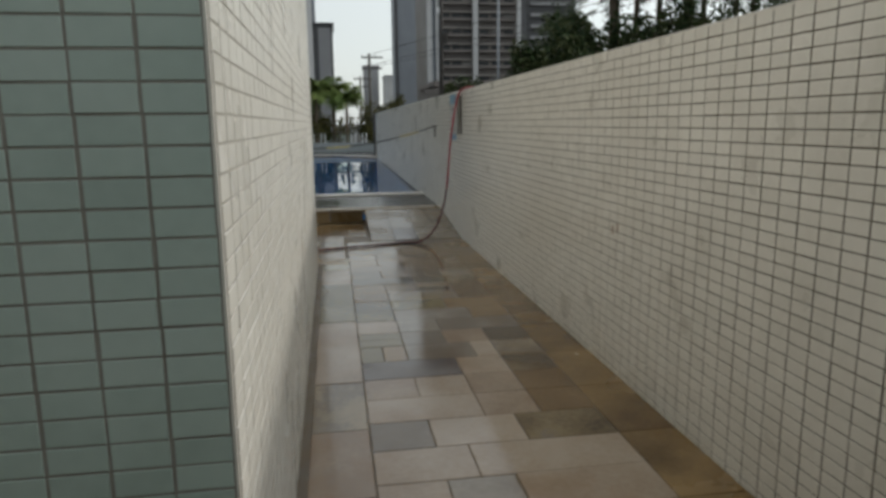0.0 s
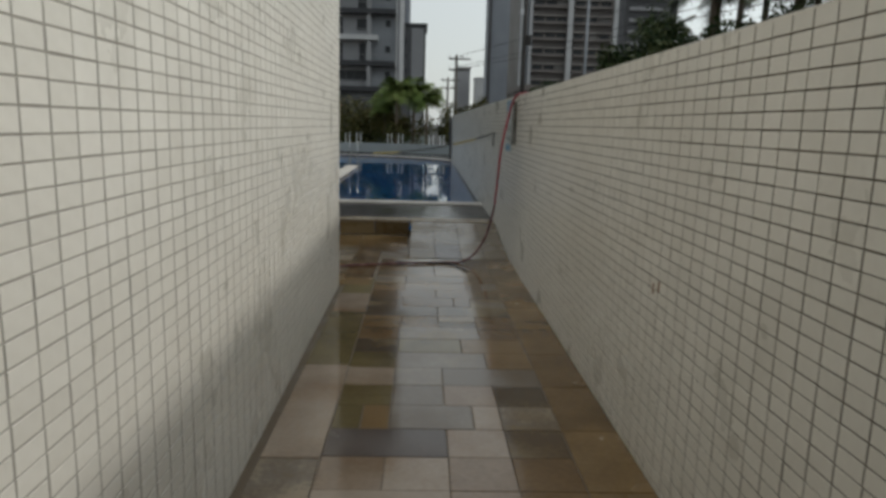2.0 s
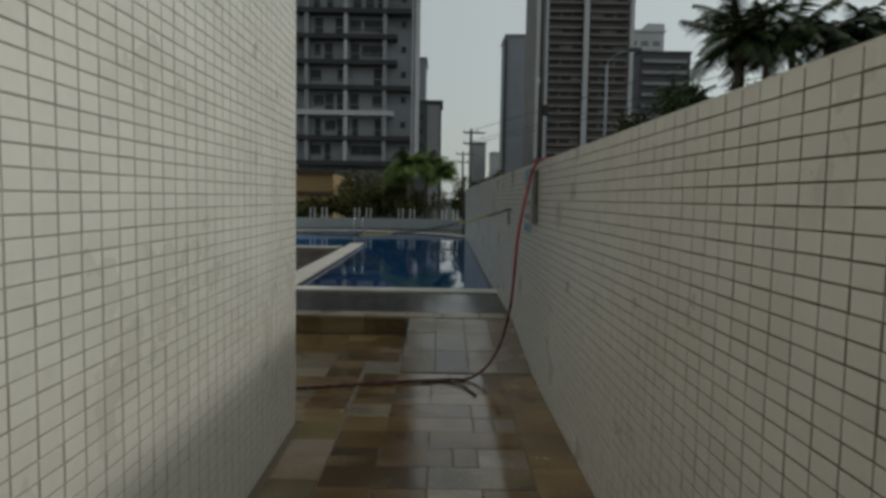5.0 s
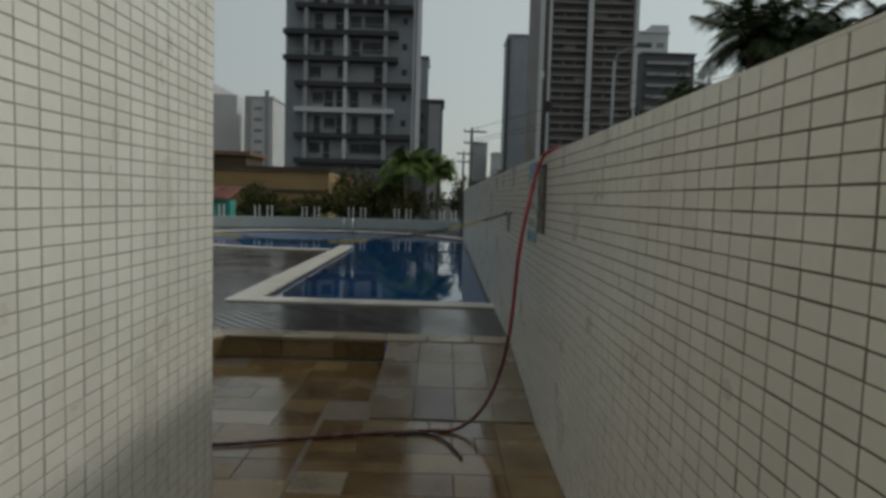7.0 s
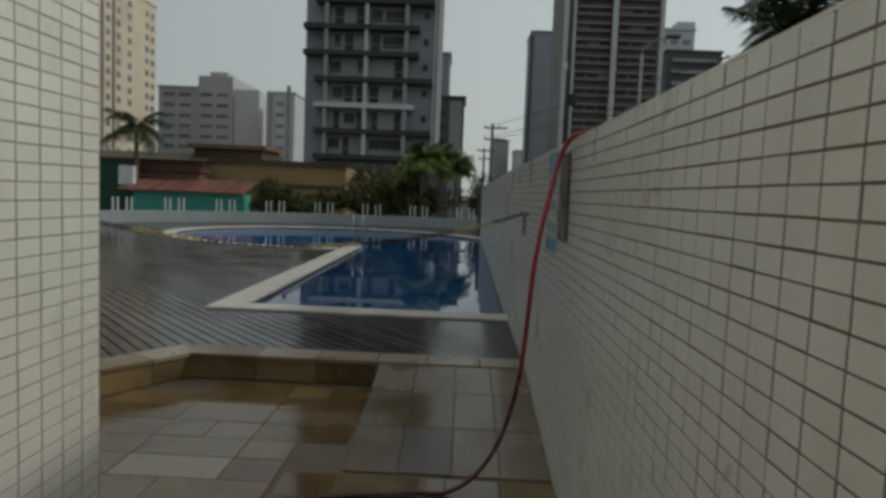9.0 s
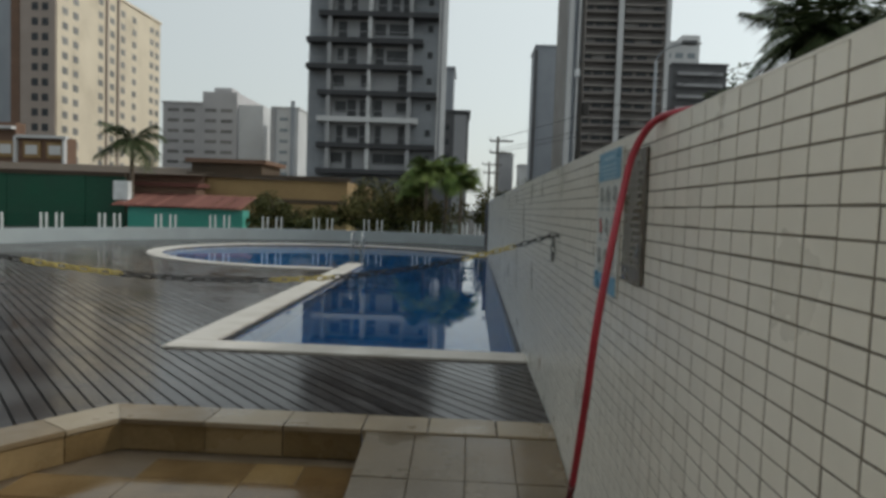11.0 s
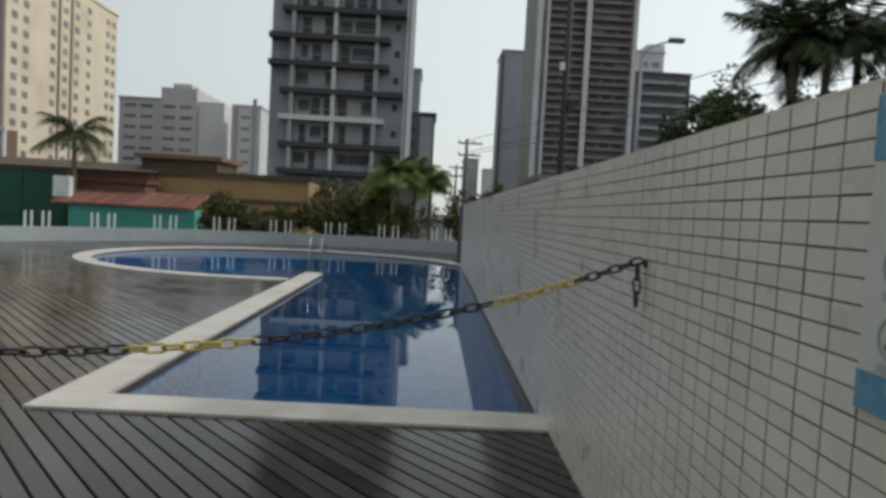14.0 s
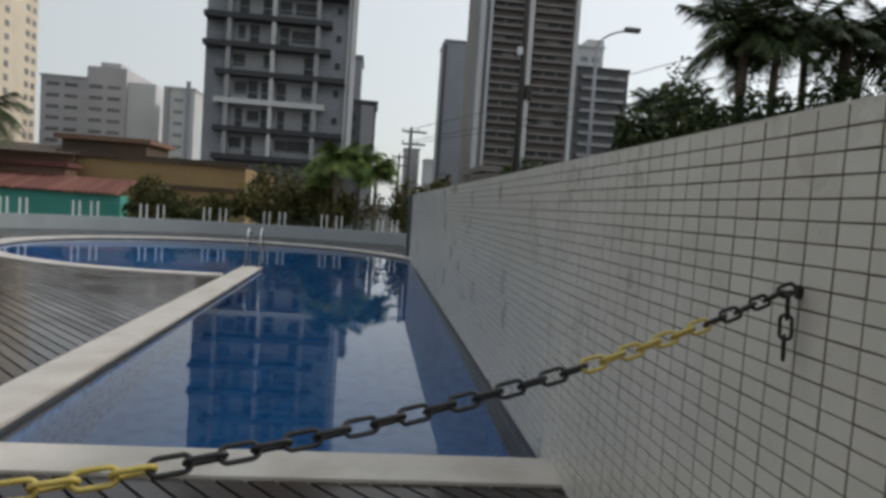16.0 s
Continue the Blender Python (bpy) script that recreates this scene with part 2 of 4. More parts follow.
BROWN_DARK = material("dark_brown_cladding", [(0.12, 0.107, 0.098), (0.175, 0.157, 0.146)], 0.6, 0.1, 0.3, 0.1, 3)
LIGHT_RENDER = material("light_grey_render", [(0.50, 0.50, 0.50), (0.60, 0.60, 0.60)], 0.8, 0.1, 0.2, 0.1, 3)
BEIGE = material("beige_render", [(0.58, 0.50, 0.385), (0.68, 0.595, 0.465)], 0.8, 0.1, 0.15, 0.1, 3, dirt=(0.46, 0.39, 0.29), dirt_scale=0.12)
FACADE_PALE = material("balcony_back_wall", [(0.30, 0.305, 0.315), (0.42, 0.42, 0.43)], 0.8, 0.1, 0.3, 0.1, 3)
FRONT_BROWN = material("brown_grey_render", [(0.17, 0.15, 0.14), (0.23, 0.205, 0.19)], 0.8, 0.1, 0.3, 0.1, 3)
BROWN_BAND = material("pale_brown_rail", [(0.24, 0.215, 0.20), (0.30, 0.275, 0.255)], 0.8, 0.1, 0.3, 0.1, 3)
BAY_GREY = material("bluish_render", [(0.26, 0.28, 0.31), (0.34, 0.36, 0.39)], 0.8, 0.1, 0.2, 0.1, 3)
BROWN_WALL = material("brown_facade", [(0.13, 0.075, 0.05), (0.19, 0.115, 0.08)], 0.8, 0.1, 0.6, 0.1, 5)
OCHRE = material("ochre_render", [(0.25, 0.158, 0.070), (0.35, 0.235, 0.112)], 0.8, 0.1, 0.4, 0.1, 4, dirt=(0.20, 0.14, 0.07), dirt_scale=0.5)
GREEN_TARP = material("green_hoarding", [(0.009, 0.056, 0.031), (0.015, 0.085, 0.048)], 0.7, 0.1, 0.5, 0.15, 4)
TEAL = material("teal_paint", [(0.05, 0.25, 0.20), (0.08, 0.33, 0.27)], 0.7, 0.1, 0.6, 0.1, 4)
ROOF_TILE = material("clay_roof_tile", [(0.12, 0.045, 0.035), (0.19, 0.08, 0.062)], 0.85, 0.08, 3, 0.4, 25, vary="object")
ROOF_BROWN = material("brown_roof", [(0.06, 0.042, 0.028), (0.10, 0.072, 0.05)], 0.85, 0.08, 1, 0.3, 8)
ASPHALT = material("street_ground", [(0.045, 0.044, 0.043), (0.07, 0.068, 0.065)], 0.85, 0.1, 0.4, 0.2, 20)
WINDOW = material("window_glass", [(0.035, 0.038, 0.042), (0.065, 0.068, 0.073)], 0.3, 0.1, 0.3, 0.0, spec=0.3)
WINDOW_PALE = material("pale_window_glass", [(0.20, 0.23, 0.25), (0.28, 0.31, 0.33)], 0.15, 0.05, 0.3, 0.0)
WOOD_POLE = material("weathered_pole", [(0.085, 0.078, 0.07), (0.14, 0.13, 0.118)], 0.85, 0.08, 4, 0.2)
POLE_DARK = material("dark_pole", [(0.035, 0.032, 0.03), (0.06, 0.055, 0.05)], 0.8, 0.08, 4, 0.2)
BARK = material("palm_bark", [(0.10, 0.075, 0.055), (0.18, 0.14, 0.105)], 0.9, 0.05, 5, 0.5, 30)
LEAF_PALM = material("palm_leaf", [(0.028, 0.04, 0.018), (0.05, 0.07, 0.03), (0.085, 0.098, 0.046)], 0.5, 0.1, 1, 0.0, 8, vary="island", spec=0.15)
LEAF_BRIGHT = material("bright_palm_leaf", [(0.10, 0.155, 0.042), (0.155, 0.22, 0.06), (0.21, 0.245, 0.082)], 0.5, 0.1, 1, 0.0, 8, vary="island", spec=0.15)
LEAF_OLIVE = material("olive_leaf", [(0.045, 0.05, 0.018), (0.08, 0.082, 0.028), (0.13, 0.112, 0.04)], 0.55, 0.1, 1, 0.0, 8, vary="island", spec=0.15)
LEAF_DARK = material("shrub_leaf", [(0.02, 0.035, 0.014), (0.04, 0.065, 0.024), (0.075, 0.085, 0.035)], 0.55, 0.1, 1, 0.0, 8, vary="island", spec=0.15)
GREEN_BOUNCE = material("green_bounce_plaster", [(0.20, 0.33, 0.25), (0.26, 0.40, 0.31)], 0.8, 0.05, 1.2, 0.1)
PLASTER = material("plain_plaster", [(0.42, 0.41, 0.38), (0.50, 0.49, 0.46)], 0.85, 0.05, 1.2, 0.1)


def water_material():
    m = bpy.data.materials.new("pool_water")
    m.use_nodes = True
    n, l = m.node_tree.nodes, m.node_tree.links
    b = n["Principled BSDF"]
    b.inputs["Base Color"].default_value = (0.72, 0.90, 1.0, 1)
    b.inputs["Transmission Weight"].default_value = 1.0
    b.inputs["IOR"].default_value = 1.36
    b.inputs["Roughness"].default_value = 0.015
    tc, no, bp = n.new("ShaderNodeTexCoord"), n.new("ShaderNodeTexNoise"), n.new("ShaderNodeBump")
    no.inputs["Scale"].default_value, no.inputs["Detail"].default_value = 1.3, 2
    l.new(tc.outputs["Object"], no.inputs["Vector"])
    bp.inputs["Strength"].default_value, bp.inputs["Distance"].default_value = 0.03, 0.012
    l.new(no.outputs["Fac"], bp.inputs["Height"])
    l.new(bp.outputs["Normal"], b.inputs["Normal"])
    return m


WATER = water_material()


# ---- building blocks ----
def block(bm, x0, x1, y0, y1, z0, z1, m=None):
    vs = [bm.verts.new(p if m is None else m @ Vector(p)) for p in
          ((x0, y0, z0), (x1, y0, z0), (x1, y1, z0), (x0, y1, z0), (x0, y0, z1), (x1, y0, z1), (x1, y1, z1), (x0, y1, z1))]
    for q in ((3, 2, 1, 0), (4, 5, 6, 7), (0, 1, 5, 4), (1, 2, 6, 5), (2, 3, 7, 6), (3, 0, 4, 7)):
        bm.faces.new([vs[i] for i in q])
    return bm


def cuboid(x0, x1, y0, y1, z0, z1, bevel=0.0):
    bm = block(bmesh.new(), x0, x1, y0, y1, z0, z1)
    if bevel:
        bmesh.ops.bevel(bm, geom=bm.edges[:], offset=bevel, segments=2, affect='EDGES', profile=0.6)
    return bm


def prism(bm, outline, z0, z1):
    """A solid from a closed outline of (x, y), counter-clockwise."""
    lo = [bm.verts.new((x, y, z0)) for x, y in outline]
    hi = [bm.verts.new((x, y, z1)) for x, y in outline]
    k = len(outline)
    bm.faces.new(lo[::-1])
    bm.faces.new(hi)
    for i in range(k):
        j = (i + 1) % k
        bm.faces.new((lo[i], lo[j], hi[j], hi[i]))
    return bm


def tube(bm, points, radius, sides=8, cap=True, taper=None):
    pts = [Vector(p) for p in points]
    rings = []
    side = None
    for i, p in enumerate(pts):
        d = (pts[min(i + 1, len(pts) - 1)] - pts[max(i - 1, 0)]).normalized()
        if side is None:
            side = d.cross(Vector((0, 0, 1))) if abs(d.z) < 0.95 else d.cross(Vector((1, 0, 0)))
        side = (side - d * side.dot(d)).normalized()
        up = d.cross(side)
        r = radius if taper is None else radius + (taper - radius) * i / (len(pts) - 1)
        rings.append([bm.verts.new(p + r * (math.cos(a) * side + math.sin(a) * up)) for a in (2 * math.pi * k / sides for k in range(sides))])
    for a, b in zip(rings, rings[1:]):
        for k in range(sides):
            bm.faces.new((a[k], a[(k + 1) % sides], b[(k + 1) % sides], b[k]))
    if cap:
        bm.faces.new(rings[0][::-1])
        bm.faces.new(rings[-1])
    return bm


def spline(points, steps=10):
    """Catmull-Rom through the points."""
    p = [Vector(q) for q in points]
    p = [2 * p[0] - p[1]] + p + [2 * p[-1] - p[-2]]
    out = []
    for i in range(1, len(p) - 2):
        for s in range(steps):
            t = s / steps
            out.append(0.5 * (2 * p[i] + (p[i + 1] - p[i - 1]) * t + (2 * p[i - 1] - 5 * p[i] + 4 * p[i + 1] - p[i + 2]) * t * t
                              + (3 * p[i] - p[i - 1] - 3 * p[i + 1] + p[i + 2]) * t ** 3))
    out.append(p[-2])
    return out


def to_mesh(name, bm, mat, smooth=False):
    me = bpy.data.meshes.new(name)
    bmesh.ops.recalc_face_normals(bm, faces=bm.faces[:])
    bm.to_mesh(me)
    bm.free()
    me.materials.append(mat)
    if smooth:
        me.polygons.foreach_set("use_smooth", [True] * len(me.polygons))
    return me


def raw_mesh(name, verts, faces, mat):
    me = bpy.data.meshes.new(name)
    me.from_pydata(verts, [], faces)
    me.materials.append(mat)
    return me


def thing(name, base, label, category, group="", kind=""):
    """An Empty at the base of a thing, to carry its parts."""
    ob = new(name)
    ob.location = base
    ob.empty_display_size = 0.1
    return tagged(ob, label, category, group, kind)


def hang(ob, parent):
    """Make ob, built in world places, a child of parent."""
    m = Matrix.Identity(4)
    p = parent
    while p is not None:
        m = Matrix.Translation(p.location) @ m if p.parent is None else m
        p = p.parent
    ob.parent = parent
    ob.matrix_parent_inverse = m.inverted() if parent.parent is None else Matrix.Identity(4)
    return ob


def part(name, bm, mat, parent, label="", smooth=False):
    ob = new(name, to_mesh(name, bm, mat, smooth))
    hang(ob, parent)
    return tagged(ob, label)


def solid(name, bm, mat, label, category, group="", kind="", smooth=False):
    return tagged(new(name, to_mesh(name, bm, mat, smooth)), label, category, group, kind)


# ---- the place: measures ----
FLOOR, DECK_Z, WALL_TOP = -0.03, 0.155, 1.806
LEFT_Y0, LEFT_Y1, LEFT_TOP = 2.56, 8.49, 6.2
ROW, COL = 0.0533, 0.1092            # tile pitch
BEND_Y, END_X, END_Y = 14.0406, 0.08, 28.3
POOL_C, POOL_A, POOL_B = (-4.2, 26.3), 4.8, 4.65   # outer ellipse of the round bay
POOL_L, POOL_N, RIM = -3.33, 13.58, 0.36

# ground that reaches the horizon
gb = bmesh.new()
for x0, x1, y0, y1 in ((-2500, -26, -2500, 2500), (0.2, 2500, -2500, 2500), (-26, 0.2, 36, 2500), (-26, 0.2, -2500, -3)):
    vs = [gb.verts.new(p) for p in ((x0, y0, -0.25), (x1, y0, -0.25), (x1, y1, -0.25), (x0, y1, -0.25))]
    gb.faces.new(vs)
solid("ground", gb, ASPHALT, "grey street ground around the pool terrace", "ground", kind="structure")

# perimeter wall along the walk, with a slight bend beyond the deck edge
wb = bmesh.new()
prism(wb, [(0.0, -2.6), (0.18, -2.6), (0.18, BEND_Y), (END_X + 0.18, END_Y), (END_X, END_Y), (0.0, BEND_Y)], -0.6, WALL_TOP - 0.004)
wall_east = solid("wall_east", wb, GROUT, "long cream tiled perimeter wall with dark grout", "wall", kind="structure")
part("wall_cap", block(bmesh.new(), -0.0028, 0.19, -2.6, BEND_Y, WALL_TOP - 0.003, WALL_TOP + 0.005), TILE_ONE, wall_east)
part("wall_cap", prism(bmesh.new(), [(-0.0028, BEND_Y + 0.002), (0.19, BEND_Y + 0.002), (END_X + 0.19, END_Y), (END_X - 0.0028, END_Y)], WALL_TOP - 0.003, WALL_TOP + 0.005), TILE_ONE, wall_east)
part("end_pipe", tube(bmesh.new(), [(END_X - 0.05, END_Y + 0.07, 0.1), (END_X - 0.05, END_Y + 0.07, 1.75)], 0.055, 10), CONCRETE_DARK, wall_east, "dark upright pipe at the end of the wall")

# building on the other side of the walk
NEAR_X, FAR_X = -1.775, -1.782
bb = prism(bmesh.new(), [(-9.0, LEFT_Y0), (NEAR_X, LEFT_Y0), (FAR_X, LEFT_Y1), (-9.0, LEFT_Y1)], -0.6, LEFT_TOP)
wall_west = solid("wall_west", bb, GROUT_SUNLIT, "tall cream tiled building wall beside the walk", "wall", kind="structure")

# plain walls that close the place behind
# unseen canopy, added to cut skylight on the building's end face
solid("ceiling", cuboid(-9.0, 0.4, -2.6, 0.3, 3.0, 3.2), PLASTER, "unseen canopy added to shade the building's end face", "ceiling", kind="structure")
# unseen wall; its green is added to tint light bounced onto the end face
solid("wall_south", cuboid(-9.0, 0.0, -2.9, -2.6, -0.6, 3.2), GREEN_BOUNCE, "unseen wall behind the walk, green to tint bounced light", "wall", kind="structure")
solid("wall_back_west", cuboid(-9.3, -9.0, -2.9, LEFT_Y1, -0.6, 6.2), PLASTER, "plain plastered side wall", "wall", kind="structure")

# floor bed and deck bed
fb = bmesh.new()
prism(fb, [(-9.0, -2.6), (0.0, -2.6), (0.0, 11.9), (-26, 11.9), (-26, 8.0), (-9.0, 8.0)], -0.3, FLOOR - 0.006)
floor = solid("floor", fb, SLAB_JOINT, "wet stone paving of beige and brown slabs", "floor", kind="structure")


def ellipse(shrink, a0, a1, n=48):
    a, b = POOL_A - shrink, POOL_B - shrink
    return [(POOL_C[0] + a * math.cos(t), POOL_C[1] + b * math.sin(t)) for t in (a0 + (a1 - a0) * i / n for i in range(n + 1))]


def angle_at_x(x, shrink, upper):
    c = max(-1, min(1, (x - POOL_C[0]) / (POOL_A - shrink)))
    t = math.acos(c)
    return t if upper else -t


def wall_x(y):
    return 0.0 if y < BEND_Y else END_X * (y - BEND_Y) / (END_Y - BEND_Y)


# pool basin, water, rim
lo, hi = angle_at_x(POOL_L + RIM - 0.03, RIM - 0.03, False), angle_at_x(0.15, RIM, True)
ring = ellipse(RIM - 0.03, lo, hi - 2 * math.pi, 64)
pool_outline = [(0.0, POOL_N + RIM - 0.02)] + [(wall_x(y), y) for y in (BEND_Y, 18, 22, 26)] + ring[::-1] + [(POOL_L + RIM - 0.03, POOL_N + RIM - 0.02)]
pb = bmesh.new()
prism(pb, pool_outline, -1.25, 0.12)
bmesh.ops.delete(pb, geom=[f for f in pb.faces if f.normal.z > 0.5 or f.calc_center_median().z > 0.11], context='FACES')
pool = solid("pool_basin", pb, POOL_TILE, "blue mosaic-lined swimming pool basin", "swimming pool", kind="structure")
area = sum(a[0] * b[1] - b[0] * a[1] for a, b in zip(pool_outline, pool_outline[1:] + pool_outline[:1]))
up_outline = pool_outline if area > 0 else pool_outline[::-1]
water = new("water", raw_mesh("water", [(x, y, 0.108) for x, y in up_outline], [tuple(range(len(up_outline)))], WATER))
tagged(water, "still blue pool water mirroring towers and sky", "water", kind="structure")
water.visible_shadow = False
# dark band round the basin: shade under the coping put into the colour
wl_v, wl_f, kk = [], [], len(up_outline)
for k_ in range(kk):
    (xa, ya), (x_, y_), (xb, yb) = up_outline[k_ - 1], up_outline[k_], up_outline[(k_ + 1) % kk]
    inward = (Vector((ya - y_, x_ - xa)).normalized() + Vector((y_ - yb, xb - x_)).normalized()).normalized() * 0.008
    for z_ in (-0.12, 0.134):
        wl_v.append((x_ + inward.x, y_ + inward.y, z_))
for k_ in range(kk):
    j_ = (k_ + 1) % kk
    wl_f.append((2 * k_, 2 * j_, 2 * j_ + 1, 2 * k_ + 1))
band = hang(new("waterline_band", raw_mesh("waterline_band", wl_v, wl_f, WATERLINE)), pool)
tagged(band, "dark waterline band with the coping's shade in its colour")

rim = thing("pool_coping", (POOL_L, POOL_N, DECK_Z), "white stone coping around the swimming pool", "pool coping", kind="structure")
RZ0, RZ1 = 0.135, DECK_Z + 0.022
part("coping_stone", cuboid(POOL_L, 0.0, POOL_N, POOL_N + RIM, RZ0, RZ1, 0.012), COPING_WHITE, rim)
part("coping_stone", cuboid(POOL_L, POOL_L + RIM, POOL_N + RIM + 0.003, 23.45, RZ0, RZ1, 0.012), COPING_WHITE, rim)
lo2 = angle_at_x(POOL_L - 0.003, 0, False)
outer, inner = ellipse(0, lo2, hi - 2 * math.pi, 64), ellipse(RIM, lo2, hi - 2 * math.pi, 64)
rb = bmesh.new()
for i in range(64):
    quad = [outer[i], outer[i + 1], inner[i + 1], inner[i]]
    v = [rb.verts.new((x, y, z)) for z in (RZ0, RZ1) for x, y in quad]
    for q in ((7, 6, 5, 4), (0, 1, 5, 4), (2, 3, 7, 6)):
        rb.faces.new([v[k] for k in q])
bmesh.ops.remove_doubles(rb, verts=rb.verts[:], dist=0.001)
part("curved_coping", rb, COPING_WHITE, rim)

# low curved parapet with its glass railing
PAR_C, PAR_R = (-2.6, 23.3), 10.6


def on_arc(t, r=PAR_R):
    return PAR_C[0] + r * math.sin(t), PAR_C[1] + r * math.cos(t)


arc = [-1.9 + 2.2 * i / 60 for i in range(61)]
qb = bmesh.new()
prism(qb, [on_arc(t, PAR_R + 0.16) for t in arc][::-1] + [on_arc(t) for t in arc], -0.3, 0.56)
parapet = solid("parapet", qb, PARAPET, "low white rendered parapet curving round the terrace", "parapet", kind="structure")

deck = thing("deck", (-6, 16, DECK_Z), "wet grey-brown deck of narrow diagonal boards", "deck", kind="structure")


def in_pool(x, y, pad):
    if x > POOL_L + pad and POOL_N + pad < y < 26:
        return True
    return ((x - POOL_C[0]) / (POOL_A - pad)) ** 2 + ((y - POOL_C[1]) / (POOL_B - pad)) ** 2 < 1


STEP_BACK, STEP_FRONT = 11.82, 11.52
BX, BY = -2.82, STEP_BACK          # where the step turns
DX, DY = -0.56, -0.83              # its way from there


def on_deck(x, y):
    if x > wall_x(y) + 0.045 or x < -26 or math.hypot(x - PAR_C[0], y - PAR_C[1]) > PAR_R + 0.05 and y > 20:
        return False
    if y > 34:
        return False
    if y < 8.5:
        return False
    edge = STEP_BACK - 0.1 if x > BX else BY - 0.1 + (BX - x) / -DX * DY
    return y > edge and not in_pool(x, y, 0.12)


BOARD, GAP, TILT = 0.1126, 0.018, radians(40.3)
UX, UY = -math.sin(TILT), math.cos(TILT)
VX, VY = math.cos(TILT), math.sin(TILT)
runs = []
k0, k1 = -120, 330
for k in range(k0, k1):
    c = k * BOARD
    s, start = -14.0, None
    while s < 48:
        x, y = c * VX + s * UX, c * VY + s * UY
        ok = on_deck(x, y)
        if ok and start is None:
            start = s
        if not ok and start is not None:
            if s - start > 0.1:
                runs.append((k, start, s))
            start = None
        s += 0.05
bed = bmesh.new()
for k, a, b in runs:
    vs = [bed.verts.new(((k - .5 + d) * BOARD * VX + s * UX, (k - .5 + d) * BOARD * VY + s * UY, DECK_Z - 0.018)) for d, s in ((0, a), (1, a), (1, b), (0, b))]
    bed.faces.new(vs)
part("deck_bed", bed, DECK_GAP, deck)

# step between the stone floor and the deck
step = thing("deck_step", (-1.9, 11.5, FLOOR), "sandstone step with pale coping up to the deck", "step", kind="structure")
x = 0.0
for w in (0.36, 0.42, 0.40):
    part("coping_slab", cuboid(x - w + 0.004, x - 0.004, STEP_FRONT, STEP_BACK, 0.10, DECK_Z + 0.012, 0.006), COPING_STONE, step)
    x -= w
IX = BX + 0.16                      # inner corner of the turn
while x > IX + 0.05:
    w = 0.48 if x - IX > 0.6 else x - IX
    last = x - w < IX + 0.01
    outline = [(x - w + (0 if last else 0.004), STEP_FRONT), (x - 0.004, STEP_FRONT), (x - 0.004, STEP_BACK), (BX if last else x - w + 0.004, STEP_BACK)]
    part("coping_slab", prism(bmesh.new(), outline, 0.137, DECK_Z + 0.012), COPING_STONE, step)
    part("riser_stone", cuboid(x - w + (-0.06 if last else 0.003), x - 0.003, STEP_FRONT + 0.014, STEP_FRONT + 0.06, FLOOR, 0.135, 0.004), RISER, step)
    x -= w
NX, NY = -DY, DX                    # across the slanted run, towards the stone floor
s = 0.0
turn_m = Matrix(((DX, NX, 0, BX), (DY, NY, 0, STEP_BACK), (0, 0, 1, 0), (0, 0, 0, 1)))
while s < 6.0:
    if s == 0.0:
        outline = [(BX - 0.002, STEP_BACK - 0.002), (IX - 0.003, STEP_FRONT), (BX + DX * 0.476 + NX * 0.3, STEP_BACK + DY * 0.476 + NY * 0.3), (BX + DX * 0.476, STEP_BACK + DY * 0.476)]
        part("coping_slab", prism(bmesh.new(), outline[::-1], 0.137, DECK_Z + 0.012), COPING_STONE, step)
    else:
        part("coping_slab", block(bmesh.new(), s + 0.004, s + 0.476, 0.0, 0.30, 0.137, DECK_Z + 0.012, turn_m), COPING_STONE, step)
    part("riser_stone", block(bmesh.new(), s + (0.003 if s else 0.15), s + 0.477, 0.24, 0.286, FLOOR, 0.135, turn_m), RISER, step)
    s += 0.48

# low ramp of stone slabs beside the wall
RAMP_X, RAMP_Y0 = -1.15, 9.83
ramp = thing("ramp", (-0.6, 10.8, FLOOR), "short stone-slab ramp beside the tiled wall", "ramp", kind="structure")
vb = bmesh.new()
ry = [(RAMP_Y0, FLOOR - 0.012), (STEP_FRONT - 0.002, DECK_Z - 0.02)]
v = [vb.verts.new(p) for p in ((RAMP_X, ry[0][0], FLOOR - 0.005), (-0.003, ry[0][0], FLOOR - 0.005), (-0.003, ry[1][0], ry[1][1]), (RAMP_X, ry[1][0], ry[1][1]),
                               (RAMP_X, ry[1][0], FLOOR - 0.02), (-0.003, ry[1][0], FLOOR - 0.02))]
for q in ((0, 1, 2, 3), (0, 3, 4), (1, 5, 2), (3, 2, 5, 4)):
    vb.faces.new([v[i] for i in q])
part("ramp_bed", vb, SLAB_JOINT, ramp)


# ---- things near the walk ----
# chain across the deck edge
CHAIN_Y, CHAIN_RUN, CHAIN_MID, CHAIN_LOW, CHAIN_K, CHAIN_END = 11.86, 0.40, -1.75, 1.086, 0.0985, -3.7


def chain_z(x):
    return CHAIN_LOW + CHAIN_K * (x - CHAIN_MID) ** 2


